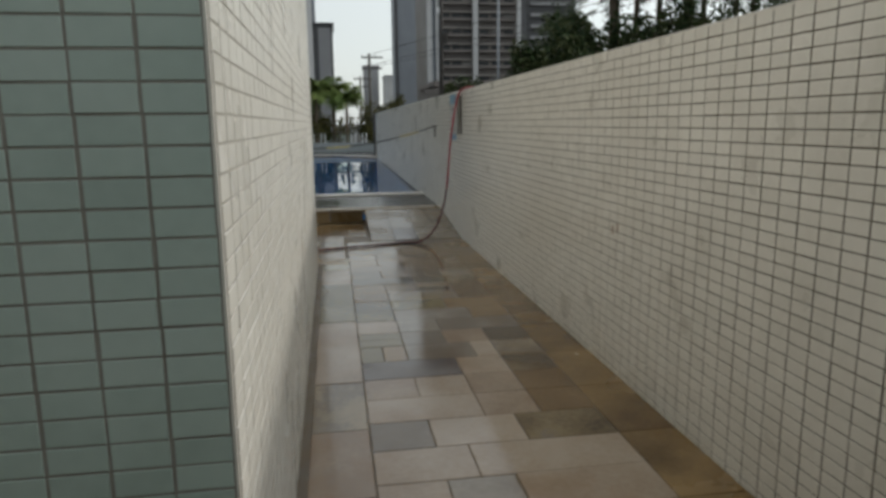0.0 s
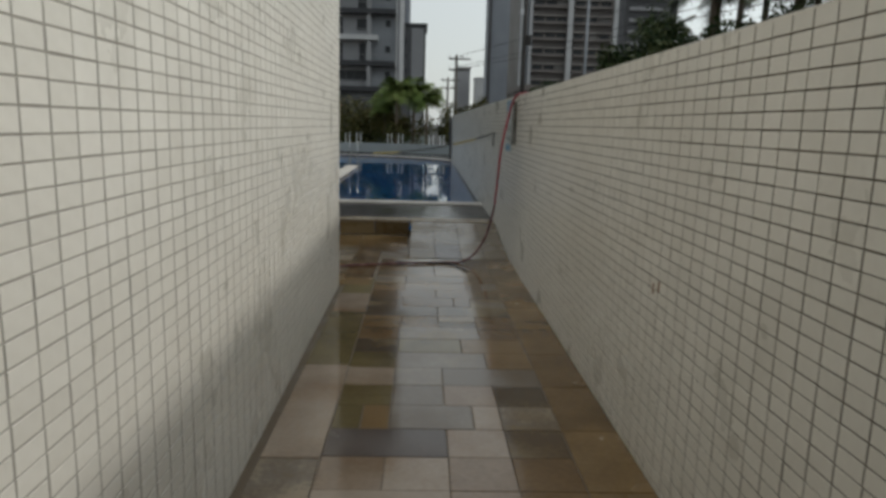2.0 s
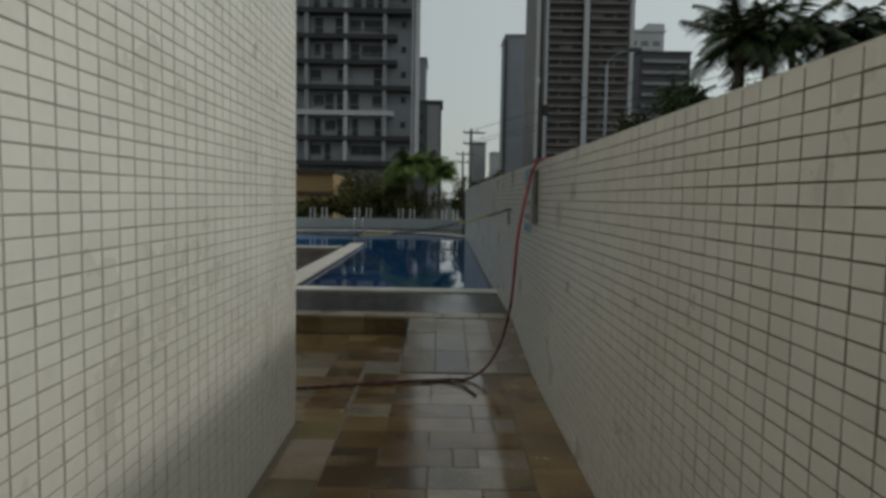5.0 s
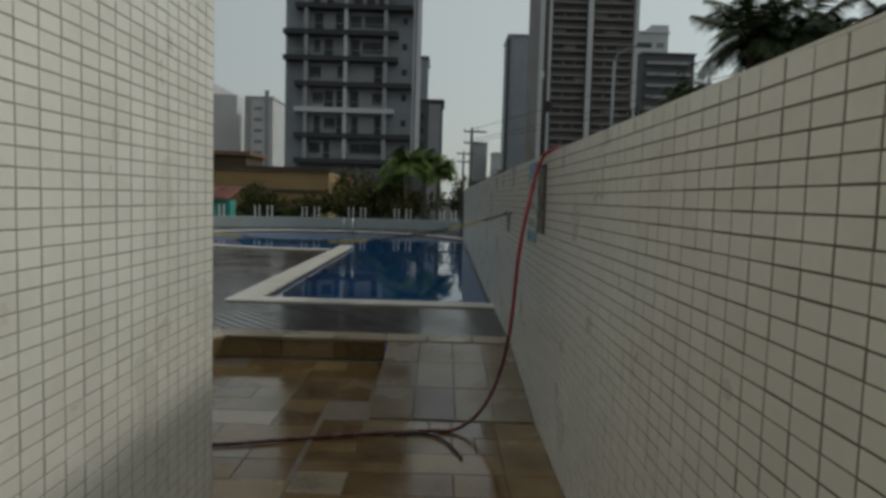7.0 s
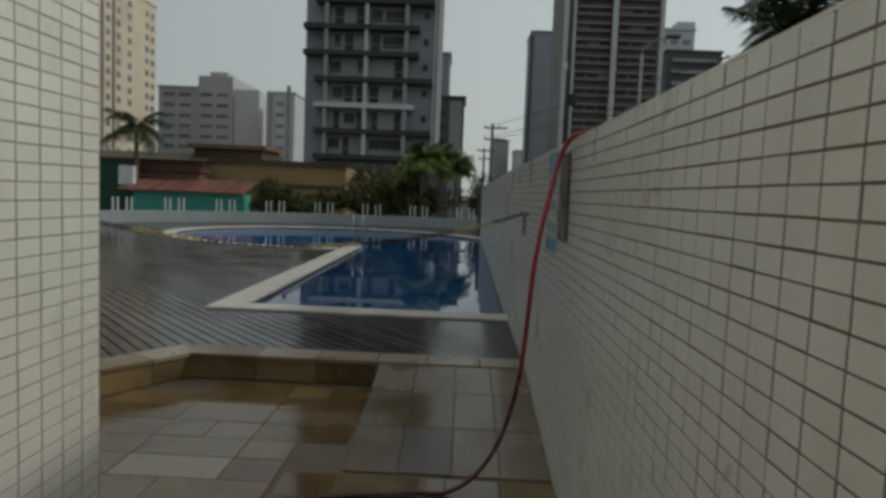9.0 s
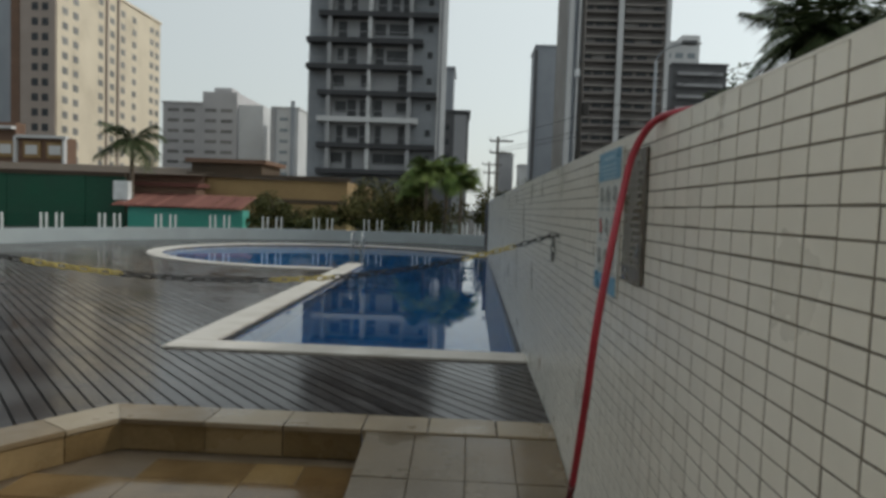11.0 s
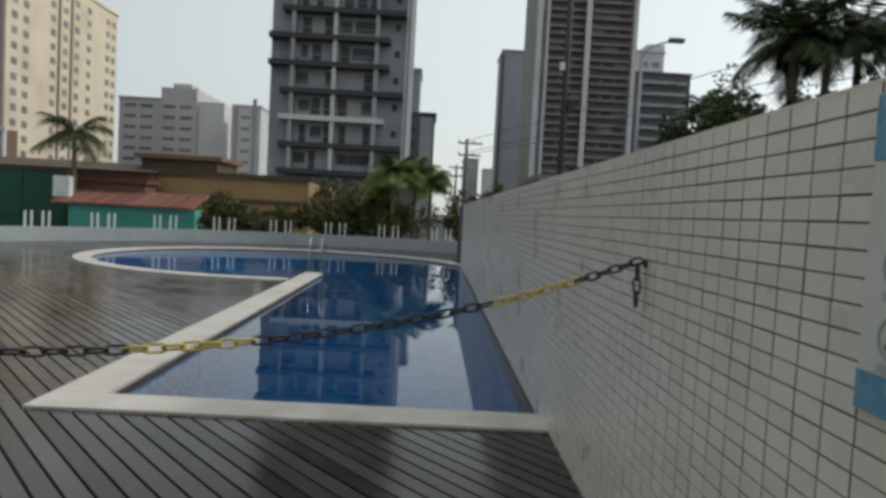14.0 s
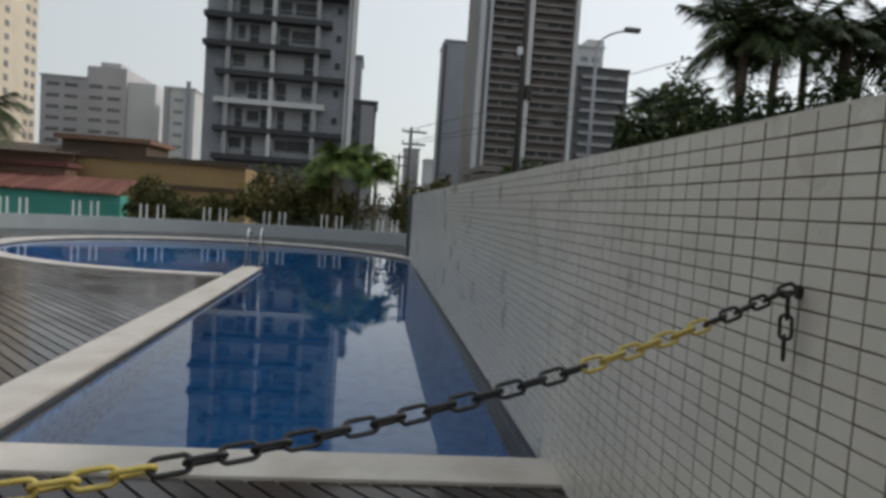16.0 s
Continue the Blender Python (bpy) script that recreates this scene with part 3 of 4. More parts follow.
def link_mesh(name, mat):
    bm = bmesh.new()
    half, r, wire = 0.0166, 0.0132, 0.0045
    pts = []
    for k in range(24):
        a = 2 * math.pi * k / 24
        pts.append(Vector((half * (1 if math.cos(a) > 0 else -1) + r * math.cos(a), r * math.sin(a), 0)))
    rings = []
    for k, p in enumerate(pts):
        d = (pts[(k + 1) % 24] - pts[k - 1]).normalized()
        n = Vector((-d.y, d.x, 0))
        rings.append([bm.verts.new(p + wire * (math.cos(q) * n + math.sin(q) * Vector((0, 0, 1)))) for q in (2 * math.pi * j / 6 for j in range(6))])
    for k in range(24):
        a, b = rings[k], rings[(k + 1) % 24]
        for j in range(6):
            bm.faces.new((a[j], a[(j + 1) % 6], b[(j + 1) % 6], b[j]))
    return to_mesh(name, bm, mat, True)


link_black, link_yellow = link_mesh("link_black", BLACK_PLASTIC), link_mesh("link_yellow", YELLOW_PLASTIC)
chain = thing("barrier_chain", (CHAIN_MID, CHAIN_Y + CHAIN_RUN * CHAIN_MID, CHAIN_LOW), "black and yellow plastic barrier chain hung across the deck edge", "chain")
PITCH = 0.0499


def add_link(p, d, i, yellow):
    ob = new("link", link_yellow if yellow else link_black)
    x = d.normalized()
    y = x.cross(Vector((0, 0, 1))) if abs(x.z) < 0.9 else x.cross(Vector((0, 1, 0)))
    y.normalize()
    z = x.cross(y)
    m = Matrix((x, y, z)).transposed().to_4x4()
    ob.parent = chain
    ob.matrix_parent_inverse = Matrix.Translation(chain.location).inverted()
    ob.matrix_basis = Matrix.Translation(p) @ m @ Matrix.Rotation(radians(38 if i % 2 else -52), 4, 'X')


x, i = -0.045, 0
while x > CHAIN_END:
    slope = 2 * CHAIN_K * (x - CHAIN_MID)
    d = Vector((-1, -CHAIN_RUN, -slope)).normalized()
    p = Vector((x, CHAIN_Y + CHAIN_RUN * x, chain_z(x)))
    add_link(p, d, i, (-0.62 < x < -0.275) or (-1.65 < x < -1.355) or (-2.75 < x < -2.37))
    x += d.x * PITCH
    i += 1
for j in range(3):
    add_link(Vector((-0.035, CHAIN_Y - 0.01, 1.332 - 0.0499 * j)), Vector((0.05, 0, -1)), j, False)
hook = thing("wall_hook", (0, CHAIN_Y, 1.36), "small dark metal hook fixed to the tiled wall", "hook")
part("hook_arm", tube(bmesh.new(), spline([(0.0, CHAIN_Y, 1.368), (-0.03, CHAIN_Y, 1.366), (-0.05, CHAIN_Y, 1.358), (-0.058, CHAIN_Y, 1.366), (-0.056, CHAIN_Y, 1.374)], 5), 0.005, 8), BLACK_PLASTIC, hook, smooth=True)
part("hook_plate", tube(bmesh.new(), [(0.0, CHAIN_Y, 1.368), (-0.008, CHAIN_Y, 1.368)], 0.017, 14), BLACK_PLASTIC, hook)
PX, PY = CHAIN_END - 0.03, CHAIN_Y + CHAIN_RUN * CHAIN_END - 0.01
post = thing("chain_post", (PX, PY, DECK_Z + 0.012), "slender dark post that carries the barrier chain", "post")
part("pole", tube(bmesh.new(), [(PX, PY, DECK_Z + 0.012), (PX, PY, 1.56)], 0.025, 12), BLACK_PLASTIC, post, smooth=True)
part("foot", tube(bmesh.new(), [(PX, PY, DECK_Z + 0.012), (PX, PY, DECK_Z + 0.04)], 0.09, 20, taper=0.07), BLACK_PLASTIC, post)

# garden hose over the wall
HANG = [(0.27, 9.42, 1.1), (0.24, 9.42, 1.6), (0.19, 9.43, 1.79), (0.10, 9.46, 1.822), (0.02, 9.54, 1.824), (-0.03, 9.64, 1.80), (-0.068, 9.70, 1.71), (-0.10, 9.68, 1.58), (-0.15, 9.58, 1.40),
        (-0.188, 9.54, 1.18), (-0.20, 9.57, 0.98), (-0.205, 9.63, 0.80), (-0.215, 9.68, 0.62)]
FALL = [(-0.215, 9.68, 0.62), (-0.25, 9.70, 0.42), (-0.32, 9.67, 0.22), (-0.43, 9.62, 0.07), (-0.57, 9.59, FLOOR + 0.018), (-0.72, 9.57, FLOOR + 0.016),
        (-0.95, 9.52, FLOOR + 0.016), (-1.2, 9.46, FLOOR + 0.016), (-1.6, 9.34, FLOOR + 0.016), (-2.0, 9.22, FLOOR + 0.016), (-2.8, 9.12, FLOOR + 0.016), (-4.2, 9.25, FLOOR + 0.016)]
hose = thing("garden_hose", (-0.7, 9.57, FLOOR), "red rubber garden hose draped over the tiled wall", "hose")
part("hanging_length", tube(bmesh.new(), spline(HANG, 10), 0.0118, 12), HOSE, hose, smooth=True)
# below about 0.6 m the hose is a darker, glossier maroon
part("lower_length", tube(bmesh.new(), spline(FALL, 10), 0.0118, 12), HOSE_DARK, hose, "dark lower length", smooth=True)
tail = tube(bmesh.new(), spline([(-0.95, 9.485, FLOOR + 0.012), (-0.80, 9.53, FLOOR + 0.012), (-0.70, 9.49, FLOOR + 0.012), (-0.62, 9.39, FLOOR + 0.012), (-0.55, 9.2, FLOOR + 0.012), (-0.53, 9.12, FLOOR + 0.012)], 8), 0.0085, 8)
tagged(new("hose_cord", to_mesh("hose_cord", tail, BLACK_PLASTIC, True)), "short dark cord lying on the wet stone floor", "cord")

# notice board with pictograms, and the dark plaque beside it
SY0, SY1, SZ0, SZ1 = 10.11, 10.535, 1.193, 1.777
board = thing("notice_sign", (-0.004, (SY0 + SY1) / 2, SZ0), "blue and white pool rules sign on the tiled wall", "sign")
part("panel", cuboid(-0.014, -0.004, SY0, SY1, SZ0, SZ1, 0.002), SIGN_WHITE, board, "white acrylic panel")
part("header", cuboid(-0.017, -0.0145, SY0 + 0.002, SY1 - 0.002, SZ1 - 0.122, SZ1 - 0.002), SIGN_BLUE, board, "blue header band")
part("footer", cuboid(-0.017, -0.0145, SY0 + 0.002, SY1 - 0.002, SZ0 + 0.002, SZ0 + 0.075), SIGN_BLUE, board, "blue footer band")
for a, b, z in ((0.10, 0.30, 0.035), (0.06, 0.35, 0.062), (0.05, 0.36, 0.080), (0.05, 0.34, 0.097), (0.05, 0.30, 0.114)):
    part("text_bar", cuboid(-0.0195, -0.0172, SY0 + a, SY0 + b, SZ1 - z - 0.004, SZ1 - z + (0.010 if z < 0.05 else 0.004)), SIGN_PALE, board)


def ring_bm(cx, cz, r0, r1, n=20):
    bm = bmesh.new()
    for k in range(n):
        a, b = 2 * math.pi * k / n, 2 * math.pi * (k + 1) / n
        v = [bm.verts.new((xx, cx + r * math.cos(t), cz + r * math.sin(t))) for xx in (-0.0145, -0.0172) for r, t in ((r0, a), (r1, a), (r1, b), (r0, b))]
        for q in ((4, 5, 6, 7), (1, 2, 6, 5), (0, 4, 7, 3)):
            bm.faces.new([v[i] for i in q])
    bmesh.ops.remove_doubles(bm, verts=bm.verts, dist=0.0002)
    return bm


for r in range(3):
    for c in range(3):
        cy, cz = SY0 + 0.078 + 0.127 * c, SZ1 - 0.185 - 0.128 * r
        part("pictogram_ring", ring_bm(cy, cz, 0.036, 0.041), GREY_INK, board)
        rot = Matrix.Translation((0, cy, cz)) @ Matrix.Rotation(radians((20, -35, 0, 40, 12, -30, 15, -20, 5)[3 * r + c]), 4, 'X')
        mark = bmesh.new()
        block(mark, -0.0172, -0.0147, -0.006, 0.006, -0.026, 0.014, rot)
        block(mark, -0.0172, -0.0147, -0.008, 0.008, 0.017, 0.031, rot)
        block(mark, -0.0172, -0.0147, 0.0065, 0.018, -0.022, -0.012, rot)
        part("pictogram", mark, RED_INK if (r, c) == (1, 2) else INK, board)
        part("caption_bar", cuboid(-0.0172, -0.0147, cy - 0.036, cy + 0.036, cz - 0.063, cz - 0.047), GREY_INK, board)
plaque = thing("wall_plaque", (-0.004, 9.86, 1.28), "dark weathered plaque on the tiled wall beside the sign", "plaque")
part("plate", cuboid(-0.016, -0.004, 9.745, 10.02, 1.283, 1.742, 0.002), PLAQUE, plaque)
part("heading_bar", cuboid(-0.0182, -0.0162, 9.81, 9.95, 1.70, 1.718), PLAQUE_INK, plaque)
for k in range(14):
    part("text_bar", cuboid(-0.0182, -0.0162, 9.77 + 0.02 * (k % 4 == 2), 9.995 - 0.025 * (k * 5 % 3), 1.665 - 0.0255 * k, 1.674 - 0.0255 * k), PLAQUE_INK, plaque)

# two patched holes in the wall tiles, and low stains
for yy, zz, h, w in ((4.965, 0.82, 0.045, 0.016), (5.03, 0.80, 0.05, 0.014), (12.55, 0.40, 0.07, 0.012), (12.62, 0.37, 0.09, 0.012)):
    solid("wall_stain", cuboid(-0.0055, -0.0035, yy - w / 2, yy + w / 2, zz - h / 2, zz + h / 2, 0.0008), STAIN, "small brown patched hole in the tiled wall", "stain", group="patched holes")

# pool ladder at the tip of the divider
ladder = thing("pool_ladder", (-3.2, 23.5, DECK_Z), "stainless steel pool ladder with two curved rails", "ladder")
for xx in (-3.24, -3.0):
    part("rail", tube(bmesh.new(), spline([(xx, 23.25, DECK_Z + 0.02), (xx, 23.27, 0.66), (xx, 23.45, 0.90), (xx, 23.68, 0.70), (xx, 23.72, 0.1), (xx, 23.72, -0.5)], 8), 0.016, 10), CHROME, ladder, smooth=True)
for zz in (-0.05, -0.3):
    part("rung", cuboid(-3.225, -3.015, 23.69, 23.75, zz - 0.015, zz + 0.015, 0.004), CHROME, ladder)

# railing posts and glass panes on the parapet
railing = thing("glass_railing", (PAR_C[0], PAR_C[1] + PAR_R, 0.56), "glass railing with white posts on the parapet", "railing")
rail_post = to_mesh("post", cuboid(-0.024, 0.024, -0.024, 0.024, 0.0, 0.44, 0.005), WHITE_POST)
T0, DT, RR = -1.75, 0.178, PAR_R + 0.08
groups = []
for g in range(12):
    t = T0 + g * DT
    if t > 0.26:
        break
    groups.append(t)
    for off in (-0.34, -0.16, 0.16, 0.34):
        ta = t + off / RR
        ob = new("post", rail_post)
        ob.parent = railing
        ob.matrix_parent_inverse = Matrix.Translation(railing.location).inverted()
        ob.matrix_basis = Matrix.Translation((*on_arc(ta, RR), 0.56)) @ Matrix.Rotation(-ta, 4, 'Z')
for a, b in zip(groups, groups[1:]):
    gl = bmesh.new()
    ta, tb = a + 0.38 / RR, b - 0.38 / RR
    prism(gl, [on_arc(ta, RR - 0.005), on_arc(tb, RR - 0.005), on_arc(tb, RR + 0.005), on_arc(ta, RR + 0.005)], 0.58, 0.98)
    pane = part("pane", gl, GLASS, railing)
    pane.visible_shadow = False


# ---- town beyond the terrace ----
def tower(name, x0, x1, y0, y1, z1, wall, label, base=-0.25):
    t = thing(name, ((x0 + x1) / 2, y0, base), label, "apartment tower")
    part("wall", cuboid(x0, x1, y0, y1, base, z1), wall, t)
    part("roof", cuboid(x0 - 0.3, x1 + 0.3, y0 - 0.3, y1 + 0.3, z1 + 0.002, z1 + 0.5), wall, t)
    return t


_shared = {}


def place(name, key, make, parent, p, turn=0.0):
    """A part whose mesh is shared by key, at world place p."""
    if key not in _shared:
        _shared[key] = make()
    ob = new(name, _shared[key])
    ob.parent = parent
    ob.matrix_parent_inverse = Matrix.Translation(parent.location).inverted()
    ob.matrix_basis = Matrix.Translation(p) @ Matrix.Rotation(radians(turn), 4, 'Z')
    return ob


def window_mesh(w, h, mat, deep=0.12):
    def make():
        return to_mesh("window", cuboid(-w / 2, w / 2, -0.04, deep, 0, h), mat)
    return make


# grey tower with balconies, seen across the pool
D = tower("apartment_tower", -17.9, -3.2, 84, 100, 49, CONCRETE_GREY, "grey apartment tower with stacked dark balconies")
BAYS = ((-15.2, -11.2), (-10.8, -6.8))
d_rng = random.Random(8)
for f in range(15):
    z = 5.2 + 2.83 * f
    pale = f == 2
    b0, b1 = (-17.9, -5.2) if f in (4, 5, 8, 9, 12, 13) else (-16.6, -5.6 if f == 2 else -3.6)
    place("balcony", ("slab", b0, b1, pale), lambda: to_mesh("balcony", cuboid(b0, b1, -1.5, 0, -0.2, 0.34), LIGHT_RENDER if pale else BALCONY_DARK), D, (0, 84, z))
    place("railing", ("rail", b0, b1), lambda: to_mesh("railing", cuboid(b0 + 0.1, b1 - 0.1, -1.46, -1.42, 0.95, 1.0), CONCRETE_MID), D, (0, 84, z))
    for x0, x1 in BAYS:
        place("panel", ("panel", round(x1 - x0, 1)), window_mesh(x1 - x0 - 0.1, 2.25, FACADE_PALE), D, ((x0 + x1) / 2, 83.97, z + 0.36))
        for q, off in enumerate((-1.15, 0.2, 1.45)):
            if d_rng.random() < 0.72:
                w_, h_ = d_rng.choice(((0.7, 1.9), (0.95, 1.9), (0.7, 1.3), (1.2, 1.2)))
                place("window", ("door", w_, h_), window_mesh(w_, h_, WINDOW, 0.1), D, ((x0 + x1) / 2 + off + d_rng.uniform(-0.2, 0.2), 83.90, z + 0.45 + (0.5 if h_ < 1.5 else 0)))
    place("window", ("slit",), window_mesh(0.55, 0.7, WINDOW, 0.1), D, (-4.5, 83.9, z + 1.4))
    for xs in (-15.4, -11.0, -6.6):
        place("pier", ("pier", xs), lambda: to_mesh("pier", cuboid(-0.2, 0.2, -1.35, 0, 0, 2.28), LIGHT_RENDER if xs == -11.0 else CONCRETE_MID), D, (xs, 84, z + 0.144 + 0.2))
for xs in (-3.5, -3.05, -2.75):
    part("corner_pipe", cuboid(xs - 0.09, xs + 0.09, 83.6, 83.9, 3, 49), LIGHT_RENDER, D)
part("podium", cuboid(-19.5, -2.2, 82.4, 83.0, -0.25, 4.3), CONCRETE_DARK, D)

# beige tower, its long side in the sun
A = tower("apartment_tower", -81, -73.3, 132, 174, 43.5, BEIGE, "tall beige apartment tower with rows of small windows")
# front away from the sun: its shade is put into the brown
part("shaded_front", cuboid(-80.0, -73.5, 131.7, 131.98, 0, 43.4), PALE_BROWN, A, "pinkish brown front strip with shade in its colour")
# flat box whose dark brown stands in for a recess's shade
part("recess", cuboid(-81.6, -80.02, 131.5, 131.98, 0, 43.4), BROWN_WALL, A, "dark brown strip painted as a recess in shade")
for f in range(15):
    z = 2.2 + 2.72 * f
    for xs in (-77.2, -75.3):
        place("window", "wA", window_mesh(1.15, 1.35, WINDOW), A, (xs, 131.66, z))
    for ys in (134.5, 138, 147, 151.5, 156, 161, 169.5, 172.3):
        place("window", "wAs", window_mesh(1.7, 1.3, WINDOW_DULL), A, (-73.3, ys, z), 90)
for ys in (149.0, 153.6):
    part("pipe_chase", cuboid(-73.29, -72.9, ys - 0.25, ys + 0.25, 0, 43.4), PALE_BROWN, A)
A2 = tower("apartment_tower", -101, -84, 150, 170, 52, BAY_GREY, "bluish grey apartment tower with balconies")
for f in range(17):
    place("balcony", "balA2", lambda: to_mesh("balcony", cuboid(-1.2, 1.2, -1.2, 0, -0.1, 1.0), LIGHT_RENDER), A2, (-99, 150, 3 + 2.9 * f))
    place("window", "wA2", window_mesh(1.4, 1.2, WINDOW), A2, (-92, 149.98, 3 + 2.9 * f))

# mid-distance grey blocks
B = tower("apartment_block", -84, -63, 200, 222, 28.5, BLOCK_PALE, "pale grey mid-rise apartment block with a stepped roofline")
part("lift_house", cuboid(-70.5, -65.5, 203, 210, 32.0, 33.6), BLOCK_PALE, B)
part("upper_wing", cuboid(-72.3, -62.6, 199, 221, -0.25, 31.8), BLOCK_PALE, B)
part("bright_wing", cuboid(-62.5, -55.5, 200, 236, -0.25, 28.6), LIGHT_RENDER, B, "pale sunlit wing")
for f in range(9):
    for xs in (-81, -76.5):
        place("window", "wB", window_mesh(3.2, 0.9, WINDOW_DULL), B, (xs, 199.96, 3 + 2.9 * f))
    for xs in (-70, -65.5):
        place("window", "wB", window_mesh(3.2, 0.9, WINDOW_DULL), B, (xs, 198.96, 3 + 2.9 * f))
C = tower("apartment_block", -50.7, -43.6, 190, 206, 26.5, LIGHT_RENDER, "pale narrow apartment block")
part("fin", cuboid(-50.9, -49.6, 189.4, 189.9, -0.25, 26.6), CONCRETE_MID, C)
part("fin", cuboid(-45.6, -44.6, 189.4, 189.9, -0.25, 28.5), BAY_GREY, C)
for f in range(8):
    place("window", "wC", window_mesh(2.2, 0.9, WINDOW_PALE), C, (-47.5, 189.97, 3 + 2.9 * f))
E1 = tower("apartment_tower", -6.5, -2.2, 160, 172, 32.2, BAY_GREY, "slim bluish tower behind the balconied one")
E2 = tower("apartment_block", -5.5, 1.0, 148, 160, 21.1, CONCRETE_DARK, "dark brown mid-rise block")
part("pale_strip", cuboid(-1.9, 0.6, 147.7, 147.95, 0, 20.6), CONCRETE_MID, E2)
for f in range(6):
    place("window", "wE", window_mesh(1.6, 1.2, WINDOW), E2, (-3.7, 147.97, 3 + 2.9 * f))

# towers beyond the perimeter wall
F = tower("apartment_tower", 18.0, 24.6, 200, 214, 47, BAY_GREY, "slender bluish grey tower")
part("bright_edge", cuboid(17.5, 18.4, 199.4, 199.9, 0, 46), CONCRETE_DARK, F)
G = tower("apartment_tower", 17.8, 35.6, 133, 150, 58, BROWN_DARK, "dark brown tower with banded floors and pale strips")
for xs, w in ((18.1, 0.8), (19.5, 0.4), (26.7, 0.9), (35.0, 0.7)):
    part("pale_strip", cuboid(xs - w / 2, xs + w / 2, 131.2, 132.0, 0, 58), LIGHT_RENDER, G)
part("side_bay", cuboid(17.75, 20.0, 132.2, 132.97, 0, 57.8), BAY_GREY, G)
g_rng = random.Random(31)
G_PANE = {False: window_mesh(1.7, 0.85, WINDOW), True: window_mesh(1.7, 0.85, WINDOW_DULL)}
for f in range(38):
    z = 3 + 1.43 * f
    for xs in (23.1, 30.8):
        place("floor_band", ("bandG", f % 2), lambda: to_mesh("floor_band", cuboid(-3.2, 3.8, -1.0 if f % 2 == 0 else -0.7, 0, -0.1, 0.38 if f % 2 == 0 else 0.22), FRONT_BROWN if f % 2 == 0 else BROWN_BAND), G, (xs, 133, z))
    if f % 2 == 0:
        for xs in (21.2, 23.4, 25.4, 28.6, 31.0, 33.4):
            lit = g_rng.random() < 0.2
            place("window", ("wG", lit), G_PANE[lit], G, (xs, 132.97, z + 0.46))
H1 = tower("apartment_tower", 49, 58.6, 185, 200, 45.2, LIGHT_RENDER, "pale tower with stacked balconies")
for f in range(14):
    for xs in (50.6, 53.6, 56.6):
        place("window", "wH1", window_mesh(1.9, 1.3, WINDOW_PALE), H1, (xs, 184.97, 3.9 + 2.9 * f))
part("stair_head", cuboid(54.5, 58.9, 186, 192, 45.75, 47.6), LIGHT_RENDER, H1)
H2 = tower("apartment_tower", 51, 64, 178, 184, 38.4, CONCRETE_DARK, "dark tower with pale balcony bands")
for f in range(13):
    place("floor_band", "bandH", lambda: to_mesh("floor_band", cuboid(-5.4, 5.4, -0.8, 0, -0.1, 0.7), CONCRETE_MID), H2, (57.5, 178, 3 + 2.75 * f))
    place("floor_band", "bandH1", lambda: to_mesh("floor_band", cuboid(-4.2, 4.2, -0.8, 0, -0.1, 0.5), CONCRETE_GREY), H1, (53.8, 185, 3 + 2.9 * f))
I1 = tower("apartment_block", 12.5, 17.5, 250, 262, 21, CONCRETE_MID, "small distant grey block")
I2 = tower("apartment_block", 19.0, 23.5, 240, 252, 17, LIGHT_RENDER, "small distant pale block")
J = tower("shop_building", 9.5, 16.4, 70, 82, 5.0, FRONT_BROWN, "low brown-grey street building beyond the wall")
part("awning", cuboid(8.2, 13, 68.4, 69.68, 4.2, 4.6), BROWN_DARK, J)
for xs in (9.8, 12.2, 14.6):
    place("window", "wJ", window_mesh(1.4, 1.3, WINDOW), J, (xs, 69.97, 2.4))

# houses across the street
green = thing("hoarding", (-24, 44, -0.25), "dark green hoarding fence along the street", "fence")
for k in range(9):
    part("panel", cuboid(-38 + 2.18 * k, -38 + 2.18 * (k + 1) - 0.02, 44 - 0.03 * (k % 2), 44.12, -0.25, 2.62), GREEN_TARP, green)
part("top_rail", cuboid(-38, -18.4, 43.9, 44.2, 2.63, 2.75), ROOF_BROWN, green)
shed = thing("house", (-22, 46, -0.25), "low house with a brown tiled roof behind the hoarding", "house")
part("wall", cuboid(-34, -15.2, 46.5, 54, -0.25, 2.9), BROWN_WALL, shed)
rf = bmesh.new()
prism(rf, [(46.0, 2.9), (54.5, 2.9), (50.2, 3.5)], 0, 1)
for v_ in rf.verts:
    y_, z_, k_ = v_.co
    v_.co = (-34.5 + 19.5 * k_, y_, z_)
part("roof", rf, ROOF_BROWN, shed)
town = thing("townhouse", (-30.5, 55, -0.25), "brown townhouse with white window surrounds", "house")
part("wall", cuboid(-46, -28.1, 56, 57.2, -0.25, 5.6), BROWN_WALL, town)
for x0, x1, z0, z1 in ((-46, -31.9, 6.3, 6.9), (-31.6, -28.0, 5.7, 6.0)):
    part("cornice", cuboid(x0, x1, 55.6, 56.1, z0 - 0.2, z0), LIGHT_RENDER, town)
part("gable", cuboid(-46, -31.9, 56.1, 57.2, 5.62, 6.6), BROWN_WALL, town)
for xs in (-32.5, -30.6, -28.9, -34.6, -36.8):
    w_ = part("window", cuboid(xs - 0.62, xs + 0.62, 55.86, 55.98, 4.1, 5.25), OCHRE, town, "ochre window surround")
    part("pane", cuboid(xs - 0.42, xs + 0.42, 55.80, 55.855, 4.35, 5.0), LIGHT_RENDER, w_, "pale drawn blind")
for xs in (-28.2, -31.75, -33.6):
    part("pilaster", cuboid(xs - 0.09, xs + 0.09, 55.7, 55.99, 3.0, 5.6), LIGHT_RENDER, town)
